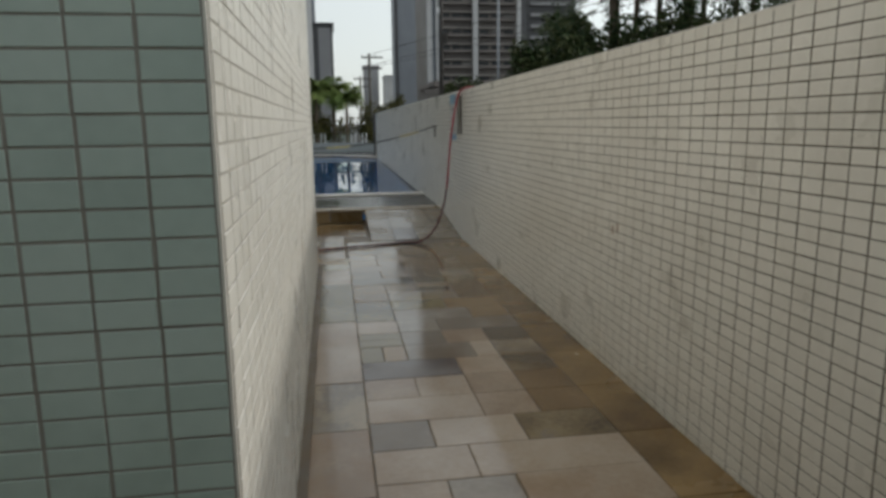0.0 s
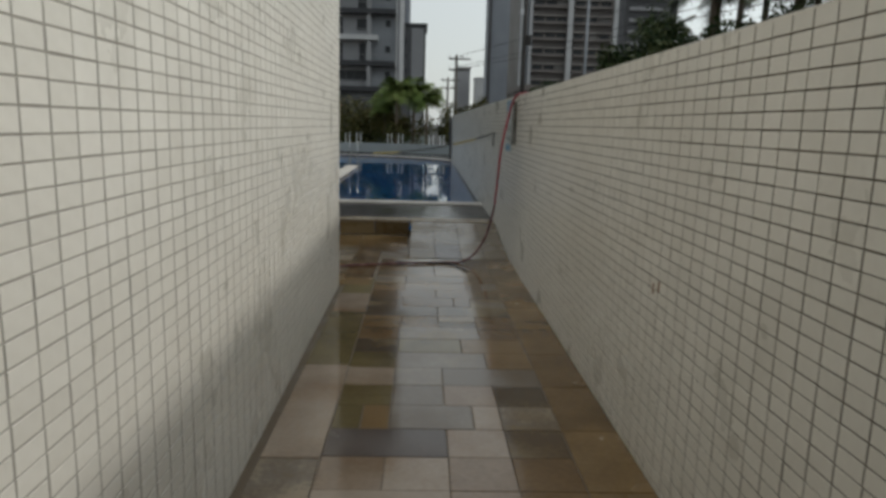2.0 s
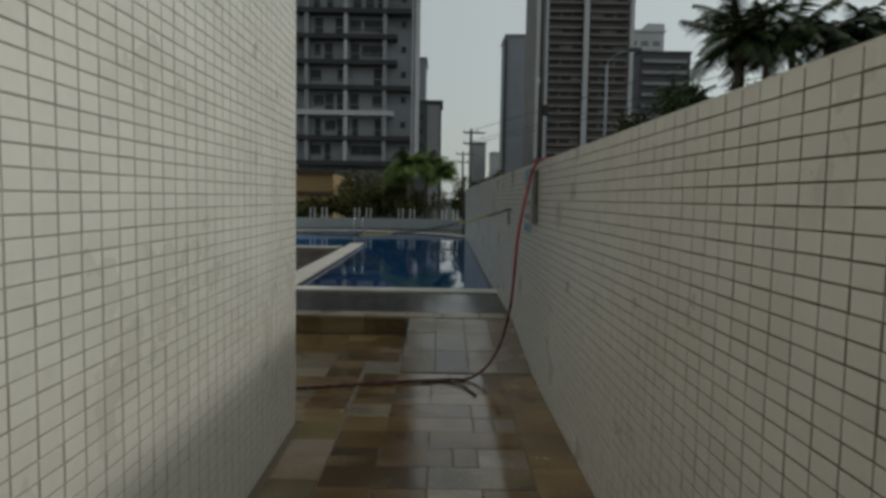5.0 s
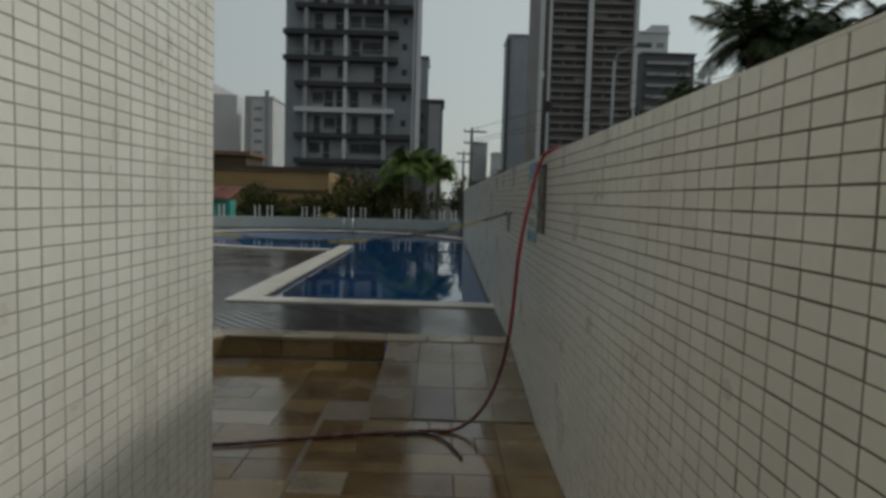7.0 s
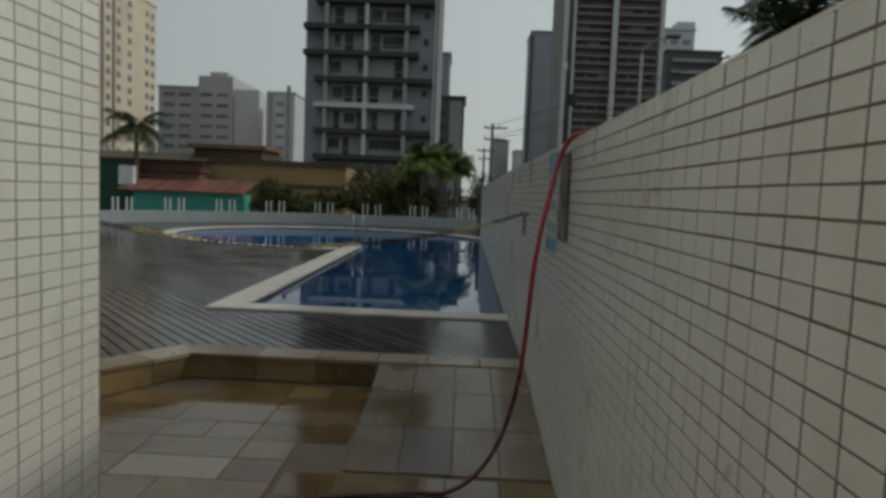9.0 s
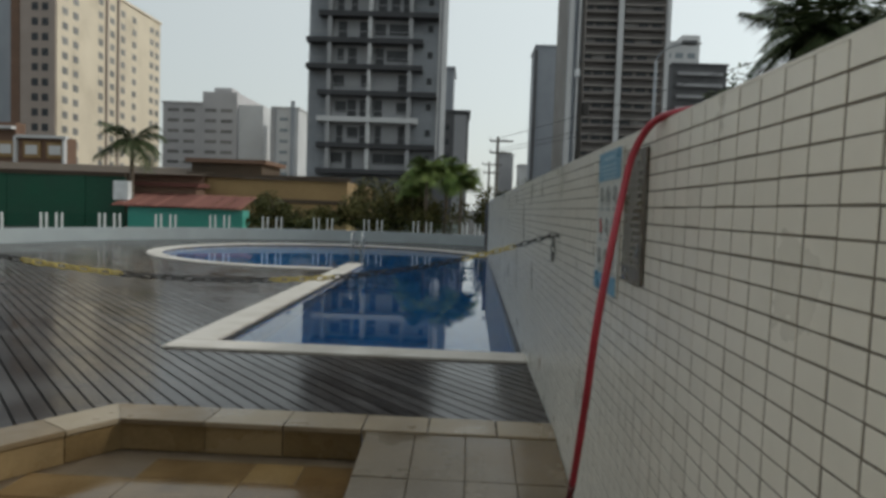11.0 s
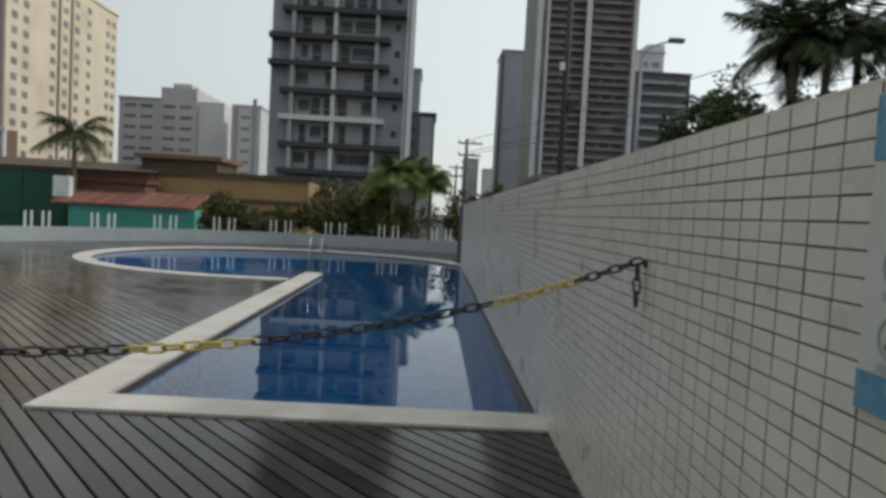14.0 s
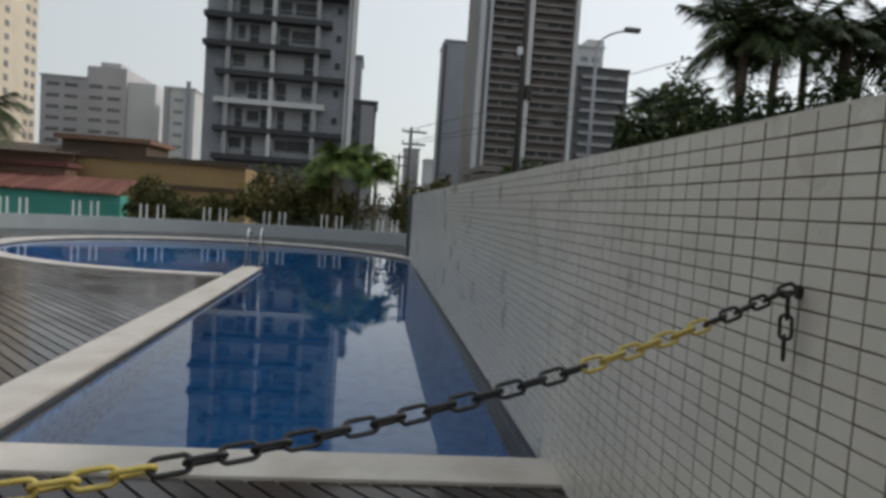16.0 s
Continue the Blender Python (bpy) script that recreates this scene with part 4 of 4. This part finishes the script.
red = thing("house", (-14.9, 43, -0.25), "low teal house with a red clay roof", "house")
part("wall", cuboid(-17.6, -11.6, 42.5, 43.6, -0.25, 1.05), TEAL, red)
roof_strip = bmesh.new()
v_ = [roof_strip.verts.new(p) for p in ((0, 42.2, 1.08), (0.24, 42.2, 1.08), (0.24, 44.9, 1.75), (0, 44.9, 1.75), (0.12, 42.2, 1.17), (0.12, 44.9, 1.84))]
for q in ((0, 4, 5, 3), (4, 1, 2, 5), (0, 1, 4), (2, 3, 5)):
    roof_strip.faces.new([v_[i] for i in q])
roof_mesh = to_mesh("roof_tile", roof_strip, ROOF_TILE)
for k in range(28):
    ob = new("roof_tile", roof_mesh)
    ob.parent = red
    ob.matrix_parent_inverse = Matrix.Translation(red.location).inverted()
    ob.matrix_basis = Matrix.Translation((-18.4 + 0.242 * k, 0, 0.012 * (k % 3)))
part("gable_wall", cuboid(-18.3, -15.0, 44.95, 46.2, -0.25, 2.2), BROWN_WALL, red)
part("upper_roof", cuboid(-18.5, -14.8, 44.7, 46.4, 2.2, 2.42), ROOF_TILE, red)
part("water_tank", cuboid(-18.65, -17.85, 43.0, 43.7, 1.36, 2.38, 0.05), WHITE_WALL, red, "white box on the roof")
och = thing("house", (-11.4, 47.5, -0.25), "ochre street building with a flat roof", "house")
part("wall", cuboid(-16.2, -7.1, 47, 58, -0.25, 2.85), OCHRE, och)
part("parapet_band", cuboid(-16.4, -6.9, 46.8, 47.0, 2.86, 3.1), ROOF_BROWN, och)
part("roof_box", cuboid(-16.6, -12.4, 48, 52, 3.12, 3.75), ROOF_BROWN, och)
part("roof_box_cap", cuboid(-16.9, -12.1, 47.7, 52.3, 3.76, 4.0), BROWN_WALL, och)
part("wall_band", cuboid(-16.2, -7.1, 46.9, 46.995, 1.55, 1.75), ROOF_BROWN, och)

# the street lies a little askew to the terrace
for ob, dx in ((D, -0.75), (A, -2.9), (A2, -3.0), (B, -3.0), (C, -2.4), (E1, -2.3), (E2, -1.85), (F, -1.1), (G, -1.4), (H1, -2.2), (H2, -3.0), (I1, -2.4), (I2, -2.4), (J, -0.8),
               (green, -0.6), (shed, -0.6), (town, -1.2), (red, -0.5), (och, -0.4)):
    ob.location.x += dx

# ---- plants ----
def frond(V, Fc, base, ang, lift, length, rng, droop, leaf=0.45, width=0.05, pairs=16):
    out = Vector((math.cos(ang), math.sin(ang), 0))
    side = Vector((-math.sin(ang), math.cos(ang), 0))
    prev = None
    for k in range(pairs + 1):
        u = k / pairs
        p = Vector(base) + out * (length * u * (1 - 0.18 * u)) + Vector((0, 0, lift * u - droop * u * u))
        if prev is not None:
            d = (p - prev).normalized()
            i = len(V)
            w = 0.02 * (1 - u) + 0.006
            V.extend([prev - side * w, prev + side * w, p + side * w, p - side * w])
            Fc.append((i, i + 1, i + 2, i + 3))
            ll = leaf * (0.45 + 1.1 * math.sin(math.pi * min(1, u * 0.9 + 0.08))) * rng.uniform(0.8, 1.15)
            for sgn in (-1, 1):
                tip = p + (side * sgn * 0.8 + d * 0.55 + Vector((0, 0, -0.35 - 0.3 * rng.random()))) * ll
                i = len(V)
                V.extend([p - d * width, p + d * width, tip])
                Fc.append((i, i + 1, i + 2))
        prev = p


def palm(name, x, y, z_head, r, label, leaf_mat=None, lean=0.0, fronds=22, seed=1, ground=-0.25, thick=0.16, leaf=0.25):
    rng = random.Random(seed)
    t = thing(name, (x, y, ground), label, "palm tree", group="palms by the street")
    head = (x + lean, y, z_head)
    n = 12
    pts = [(x + lean * (k / n) ** 2, y, ground + (z_head - ground) * k / n) for k in range(n + 1)]
    part("trunk", tube(bmesh.new(), pts, thick, 10, taper=thick * 0.7), BARK, t, smooth=True)
    V, Fc = [], []
    for k in range(fronds):
        el = rng.uniform(-0.5, 1.25)
        frond(V, Fc, head, 2 * math.pi * (k / fronds) + rng.uniform(-0.25, 0.25), r * 0.7 * el, r * rng.uniform(0.75, 1.15), rng, r * rng.uniform(0.22, 0.55), leaf=leaf * r, width=0.034 * r / 1.6, pairs=22)
    ob = new("crown", raw_mesh("crown", V, Fc, leaf_mat or LEAF_PALM))
    hang(ob, t)
    return t


def shrub(name, x, y, z0, z1, rx, ry, label, seed, leaf_mat=None, leaves=1500, size=0.12, stems=5):
    rng = random.Random(seed)
    t = thing(name, (x, y, -0.25), label, "shrub" if z1 < 3 else "tree", group="plants by the street")
    blobs = [(x + rng.uniform(-0.7, 0.7) * rx, y + rng.uniform(-0.7, 0.7) * ry, rng.uniform(z0 + 0.2 * (z1 - z0), z1 - 0.2 * (z1 - z0)), rng.uniform(0.25, 0.48)) for _ in range(11)]
    sb = bmesh.new()
    for k in range(stems):
        b = blobs[k]
        tube(sb, spline([(x + rng.uniform(-0.15, 0.15) * rx, y, -0.25), ((x + b[0]) / 2, (y + b[1]) / 2, b[2] * 0.55), (b[0], b[1], b[2] + 0.1 * (z1 - z0))], 4), 0.05 + 0.012 * (z1 - z0), 6, taper=0.012)
    part("stems", sb, BARK, t)
    V, Fc = [], []
    for k in range(leaves):
        b = blobs[rng.randrange(11)]
        d = Vector((rng.gauss(0, 1), rng.gauss(0, 1), rng.gauss(0, 1))).normalized() * rng.uniform(0.45, 1.08)
        p = Vector((b[0] + d.x * b[3] * rx, b[1] + d.y * b[3] * ry, b[2] + d.z * b[3] * (z1 - z0) * 0.75))
        a = Vector((rng.gauss(0, 1), rng.gauss(0, 1), rng.gauss(0, 0.6))).normalized()
        c = a.cross(Vector((rng.gauss(0, 1), rng.gauss(0, 1), rng.gauss(0, 1)))).normalized()
        s_ = size * rng.uniform(0.6, 1.4)
        i = len(V)
        V.extend([p - a * s_, p + c * s_ * 0.4, p + a * s_, p - c * s_ * 0.4])
        Fc.append((i, i + 1, i + 2, i + 3))
    hang(new("foliage", raw_mesh("foliage", V, Fc, leaf_mat or LEAF_DARK)), t)
    return t


palm("palm_tree", -18.4, 43.5, 4.6, 1.95, "palm tree with drooping dark fronds beside the houses", seed=3, ground=-0.25, fronds=17, thick=0.14, leaf=0.36)
for k, (px, py, pz, pr, ln) in enumerate(((11.8, 34, 8.6, 2.7, 0.1), (12.55, 35, 9.5, 2.4, -0.1), (13.0, 34, 8.4, 2.5, 0.15), (14.3, 34, 9.0, 2.6, -0.1), (15.7, 34, 8.8, 2.7, 0.1), (17.0, 35, 9.2, 2.6, 0.2), (18.8, 35, 8.9, 2.6, 0.1), (20.6, 36, 8.7, 2.4, -0.2), (23, 35, 8.8, 2.6, 0.1), (11.0, 40, 6.9, 1.5, 0.1), (12.4, 40.5, 7.0, 1.5, -0.1))):
    palm("palm_tree", px, py, pz, pr, "tall street palm with shaggy dark fronds behind the wall", lean=ln, seed=20 + k, fronds=24, thick=0.3 if k == 4 else 0.18, leaf=0.22)
for k, (px, py, pz, pr) in enumerate(((-2.35, 37, 3.2, 1.15), (-1.5, 37.4, 3.15, 1.1), (-0.85, 36.8, 2.75, 1.0), (-3.0, 38, 2.5, 0.9))):
    palm("palm_tree", px, py, pz, pr, "young bright green palm beyond the parapet", LEAF_BRIGHT, seed=40 + k, fronds=40, thick=0.09, leaf=0.34)
for k, (sx_, sy_, z0_, z1_, rx_, lv) in enumerate(((-9.2, 38, 0.2, 1.95, 1.3, 1700), (-7.0, 38.2, 0.2, 1.6, 1.2, 1600), (-5.2, 38.5, 0.2, 1.85, 1.2, 1700), (-3.6, 39, 0.2, 2.1, 1.3, 1500), (-1.6, 37.5, 0.1, 1.9, 1.6, 1700),
                                                     (-2.6, 38.2, 0.2, 2.5, 1.3, 1600), (-8.2, 39, 0.2, 1.3, 1.3, 1400), (0.6, 37.5, 0.3, 2.4, 0.9, 1300), (1.6, 40, 0.3, 3.0, 1.0, 1200), (-5.6, 42, 0.3, 3.0, 1.4, 1500), (-4.2, 43, 0.3, 2.8, 1.4, 1500))):
    shrub("shrub", sx_, sy_, z0_, z1_, rx_, rx_ * 0.8, "dense olive green shrub beyond the parapet", 60 + k, LEAF_OLIVE, leaves=int(lv * 1.5), size=0.095)
for k, (sx_, sy_, z0_, z1_, rx_) in enumerate(((6.6, 29, 1.8, 4.6, 1.2), (8.2, 30, 2.2, 5.3, 1.4), (9.6, 32, 3.0, 6.4, 1.4), (11.2, 33, 3.4, 7.0, 1.5), (12.9, 33, 3.6, 7.1, 1.4), (15, 33, 3.6, 7.3, 1.6), (17.6, 33, 3.4, 7.6, 1.8), (20.5, 33, 3.4, 7.9, 1.9), (6.0, 42, 1.5, 4.0, 1.5))):
    shrub("tree", sx_, sy_, z0_, z1_, rx_, rx_, "dark leafy street tree behind the perimeter wall", 80 + k, leaves=2300, size=0.12)


# ---- street furniture ----
def utility_pole(x, y, z1, arms, label, s=1.0):
    t = thing("utility_pole", (x, y, -0.25), label, "utility pole", group="utility poles")
    part("pole", tube(bmesh.new(), [(x, y, -0.25), (x, y, z1)], 0.15 * s, 10, taper=0.11 * s), POLE_DARK if s < 0.8 else WOOD_POLE, t, smooth=True)
    for z, w in arms:
        arm = part("crossarm", cuboid(x - w * 0.35, x + w * 0.65, y - 0.07, y + 0.07, z - 0.06, z + 0.06, 0.01), WOOD_POLE, t)
        for k in range(3):
            xi = x - w * 0.33 + w * 0.31 * k
            part("insulator", tube(bmesh.new(), [(xi, y, z + 0.06), (xi, y, z + 0.22)], 0.05, 8), CONCRETE_MID, arm)
    return t


utility_pole(1.5, 58, 6.9, ((6.6, 1.7), (5.75, 1.6)), "weathered utility pole with two crossarms")
utility_pole(1.45, 75, 6.3, ((6.0, 1.9), (5.2, 1.6)), "farther utility pole with crossarms", 0.9)
lamp = thing("street_lamp", (5.6, 31.2, -0.25), "street lamp with a long curved arm", "street lamp")
part("pole", tube(bmesh.new(), [(5.6, 31.2, -0.25), (5.6, 31.2, 6.75)], 0.075, 12, taper=0.05), CONCRETE_GREY, lamp, smooth=True)
part("arm", tube(bmesh.new(), spline([(5.6, 31.2, 6.75), (5.7, 31.2, 6.98), (6.05, 31.2, 7.22), (6.5, 31.2, 7.36)], 6), 0.028, 8), CONCRETE_GREY, lamp, smooth=True)
part("lamp_head", cuboid(6.42, 6.92, 31.08, 31.32, 7.32, 7.46, 0.05), CONCRETE_DARK, lamp)
near_pole = utility_pole(2.42, 26.8, 9.6, ((9.3, 1.9), (8.6, 1.7)), "near dark utility pole behind the wall", 0.6)
part("meter_box", cuboid(2.24, 2.36, 26.68, 26.82, 5.28, 5.48, 0.015), WHITE_WALL, near_pole, "small white box on the pole")
part("fuse_box", cuboid(2.5, 2.66, 26.7, 26.84, 4.25, 4.6, 0.02), POLE_DARK, near_pole, "dark fuse box on the pole")
for k, (za, zb) in enumerate(((6.8, 8.6), (6.0, 7.6), (5.8, 7.1))):
    wp = [(1.6, 58, za), (7.0, 45, (za + zb) / 2 - 0.35), (14, 33, zb), (24, 16, zb + 0.6)]
    solid("power_line", tube(bmesh.new(), spline(wp, 10), 0.018, 5), BLACK_PLASTIC, "dark overhead cable along the street", "cable", group="overhead cables")


# ---- pieces of the setting ----
def lay(name, mesh, parent, p, turn=0.0, scale=None):
    ob = new(name, mesh)
    ob.parent = parent
    ob.matrix_parent_inverse = Matrix.Translation(parent.location).inverted()
    m = Matrix.Translation(p) @ Matrix.Rotation(turn, 4, 'Z')
    ob.matrix_basis = m @ Matrix.Diagonal((*scale, 1)) if scale else m
    return ob


def tile_data():
    """One tile proud of its bed, face towards -x, origin at its lower near corner."""
    jy, jz, d, b = 0.0034, 0.0024, 0.0019, 0.0008
    y0, y1, z0, z1 = jy, COL - jy, jz, ROW - jz
    v = [(0, y0, z0), (0, y1, z0), (0, y1, z1), (0, y0, z1), (-d, y0 + b, z0 + b), (-d, y1 - b, z0 + b), (-d, y1 - b, z1 - b), (-d, y0 + b, z1 - b)]
    f = [(4, 7, 6, 5), (0, 4, 5, 1), (1, 5, 6, 2), (2, 6, 7, 3), (3, 7, 4, 0)]
    return v, f


TV, TF = tile_data()
tile_mesh = raw_mesh("tile", TV, TF, TILE_ONE)
tile_rng = random.Random(11)


def tile_wall(parent, m, length, rows, z_top, pick, name, mat=None):
    """Tiles over a wall face: m takes (0, along, up) to the world; pick says which columns are single tiles."""
    V, Fc = [], []
    cols = int(length / COL + 0.02)
    for c in range(cols):
        for r in range(rows):
            wob = Matrix.Translation((tile_rng.uniform(-0.0005, 0.0005), c * COL + tile_rng.uniform(-0.0013, 0.0013), z_top - (r + 1) * ROW + tile_rng.uniform(-0.0008, 0.0008))) @ Matrix.Rotation(tile_rng.gauss(0, 0.0035), 4, 'Z')
            if pick(c, r):
                ob = new("tile", tile_mesh)
                ob.parent = parent
                ob.matrix_basis = m @ wob
            else:
                i = len(V)
                w = m @ wob
                V.extend([w @ Vector(p) for p in TV])
                Fc.extend([tuple(i + k for k in f) for f in TF])
    ob = new(name, raw_mesh(name, V, Fc, mat or TILE))
    ob.parent = parent
    return tagged(ob, kind="stuff")


# perimeter wall: straight run, then the slightly turned run along the pool
tile_wall(wall_east, Matrix.Translation((0, -2.5578, 0)), BEND_Y + 2.5578, 35, WALL_TOP + 0.001, lambda c, r: 108 <= c < 116, "tile_field")
turn_ = -math.atan2(END_X, END_Y - BEND_Y)
tile_wall(wall_east, Matrix.Translation((-0.001, BEND_Y, 0)) @ Matrix.Rotation(turn_, 4, 'Z'), END_Y - BEND_Y, 35, WALL_TOP + 0.001, lambda c, r: False, "tile_field")
# building: the face along the walk, and the end face
tile_wall(wall_west, Matrix.Translation((FAR_X, LEFT_Y1 - 0.004, 0)) @ Matrix.Rotation(math.pi - math.atan2(FAR_X - NEAR_X, LEFT_Y1 - LEFT_Y0), 4, 'Z'), LEFT_Y1 - LEFT_Y0, 117, 6.181, lambda c, r: 44 <= c < 50 and 78 <= r < 117, "tile_field")
tile_wall(wall_west, Matrix.Translation((NEAR_X - 0.004, LEFT_Y0, 0)) @ Matrix.Rotation(math.pi / 2, 4, 'Z'), 2.9, 117, 6.181, lambda c, r: False, "tile_field", TILE_GREEN)
part("corner_trim", cuboid(NEAR_X - 0.004, NEAR_X + 0.0015, LEFT_Y0 - 0.0015, LEFT_Y0 + 0.004, FLOOR, 6.18), TILE_ONE, wall_west)


# stone slabs of the floor, three sizes that share their meshes
def slab_mesh(w, d, mat=None):
    bm = cuboid(0.0022, w - 0.0022, 0.0022, d - 0.0022, -0.02, 0.0)
    top = [e for e in bm.edges if all(v.co.z > -0.001 for v in e.verts)]
    bmesh.ops.bevel(bm, geom=top, offset=0.0025, segments=1, affect='EDGES')
    return to_mesh("slab", bm, mat or SLAB)


slab_of = {}
slab_rng = random.Random(5)


def slab(parent, x, y, w, d, z=FLOOR, tilt=0.0, mat=None):
    key = (round(w, 3), round(d, 3), mat.name if mat else "")
    if key not in slab_of:
        slab_of[key] = slab_mesh(key[0], key[1], mat)
    ob = new("slab", slab_of[key])
    ob.parent = parent
    ob.matrix_parent_inverse = Matrix.Translation(parent.location).inverted()
    ob.matrix_basis = Matrix.Translation((x, y, z + slab_rng.uniform(-0.0015, 0.0015))) @ Matrix.Rotation(tilt, 4, 'X')


# edge band beside the building, then rows across the walk
M, U, EDGE_X, ROW_Y = 0.2945, 0.1455, -1.455, -2.2825
y = ROW_Y - 0.1
while y < 8.4:
    slab(floor, NEAR_X + 0.042, y, EDGE_X - NEAR_X - 0.044, 0.62, mat=slab_rng.choice((SLAB_PINK, SLAB_OLIVE, SLAB_PINK, SLAB)))
    y += 0.62
rows = int((RAMP_Y0 - ROW_Y) / M)
# rows that show well: (half units wide, half rows, stone)
SEEN_ROWS = {20: ((2, 2, SLAB_PINK), (2, 2, SLAB_GREY), (4, 2, SLAB_PINK)), 21: ((3, 2, SLAB_PINK), (5, 2, SLAB_PINK)), 22: ((2, 2, SLAB_GREY), (3, 2, SLAB_PINK), (3, 2, SLAB)),
             23: ((4, 2, SLAB_PINK), (2, 2, SLAB_PINK), (2, 2, SLAB_RUST)), 24: ((2, 2, SLAB_PINK), (2, 2, SLAB_PINK), (2, 2, SLAB_PINK), (2, 2, SLAB_RUST)),
             25: ((4, 2, SLAB_PLUM), (2, 2, SLAB_PINK), (2, 2, SLAB)), 26: ((1, 2, SLAB_OLIVE), (1, 2, SLAB_RUST), (3, 2, SLAB_GREY), (1, 2, SLAB_PINK), (2, 2, SLAB)),
             27: ((2, 1, SLAB_OLIVE), (2, 2, SLAB_GREY), (2, 2, SLAB_PINK), (2, 2, SLAB)), 28: ((2, 2, SLAB_PINK), (2, 2, SLAB_GREY), (4, 2, SLAB_GREY)),
             29: ((2, 1, SLAB_OLIVE), (4, 2, SLAB_GREY), (2, 2, SLAB_RUST))}


def row_of_slabs(r):
    """Stones of one row: paler by the start, browner towards the deck."""
    if r in SEEN_ROWS:
        return SEEN_ROWS[r]
    out, left = [], 8
    while left:
        n = min(slab_rng.choice((2, 2, 2, 4, 4, 3, 1)), left)
        if left - n == 1 and n > 1:
            n -= 1
        near_wall = left <= 3
        pale = r < 24
        pool_ = (SLAB_RUST, SLAB_RUST, SLAB) if near_wall else (SLAB_PINK, SLAB_PINK, SLAB_PINK, SLAB) if pale else (SLAB, SLAB_GREY, SLAB_OLIVE, SLAB_RUST) if r < 32 else (SLAB, SLAB_RUST, SLAB_RUST, SLAB_EDGE)
        out.append((n, 1 if n > 1 and slab_rng.random() < 0.18 else 2, slab_rng.choice(pool_)))
        left -= n
    return out


for r in range(rows):
    x, y = EDGE_X, ROW_Y + r * M
    for n, halves, stone in row_of_slabs(r):
        if halves == 1:                  # two narrow slabs in place of one
            slab(floor, x, y, n * U, M / 2, mat=stone)
            slab(floor, x, y + M / 2, n * U, M / 2, mat=stone)
        else:
            slab(floor, x, y, n * U, M, mat=stone)
        x += n * U
    if r % 2 == 0:
        slab(floor, x, y, -x - 0.004, 2 * M if r + 1 < rows else M, mat=SLAB_EDGE)   # stained band along the wall
for r in range(10):
    y = 8.47 + r * M
    x = -1.19
    if y < 10.0:
        x = -1.485
    while x > -7.4:
        n = slab_rng.choice((1, 2, 2))
        if y + M < (11.5 if x - n * 0.296 > -2.6 else 11.5 + (x + 2.2) * 1.35):
            slab(floor, x - n * 0.296, y, n * 0.296, M, mat=slab_rng.choice((SLAB_RUST, SLAB_RUST, SLAB_EDGE, SLAB)))
        x -= n * 0.296
for r in range(8):
    x, y = -2.1, LEFT_Y0 - 0.31 - r * M
    while x > -6:
        n = slab_rng.choice((1, 2, 2))
        slab(floor, x - n * 0.296, y, n * 0.296, M)
        x -= n * 0.296
# slabs up the ramp
slope = math.atan2(DECK_Z - FLOOR, STEP_FRONT - RAMP_Y0)
COLS = ((RAMP_X, 0.30), (-0.85, 0.30), (-0.55, 0.27), (-0.28, 0.277))
for r, (y0, d) in enumerate(((0.005, 0.58), (0.585, 0.56), (1.145, 0.54))):
    yy = RAMP_Y0 + y0
    for c, (xx, w) in enumerate(COLS):
        z = FLOOR + 0.003 + math.tan(slope) * (yy - RAMP_Y0)
        slab(ramp, xx, yy, w, d, z, slope, SLAB_PLUM if (r, c) == (0, 1) else SLAB_RAMP)

# deck boards; the nearest ones are single planks, the rest one mesh
DV, DF = [], []
single = 0
for k, a, b in sorted(runs, key=lambda q: q[0] * BOARD * VY + q[1] * UY):
    w = (BOARD - GAP) / 2
    bm_v = []
    for c_, s_ in ((-w, a), (w, a), (w, b), (-w, b)):
        c = k * BOARD + c_
        bm_v.append((c * VX + s_ * UX, c * VY + s_ * UY))
    vs = [(x_, y_, DECK_Z - 0.016) for x_, y_ in bm_v] + [(x_, y_, DECK_Z) for x_, y_ in bm_v]
    fs = [(4, 5, 6, 7), (0, 1, 5, 4), (1, 2, 6, 5), (2, 3, 7, 6), (3, 0, 4, 7)]
    if single < 260:
        single += 1
        ob = new("plank", raw_mesh("plank", vs, fs, DECK))
        ob.parent = deck
        ob.matrix_parent_inverse = Matrix.Translation(deck.location).inverted()
    else:
        i = len(DV)
        DV.extend(vs)
        DF.extend([tuple(i + q for q in f) for f in fs])
if DV:
    ob = new("plank_field", raw_mesh("plank_field", DV, DF, DECK))
    ob.parent = deck
    ob.matrix_parent_inverse = Matrix.Translation(deck.location).inverted()
    tagged(ob, kind="stuff")
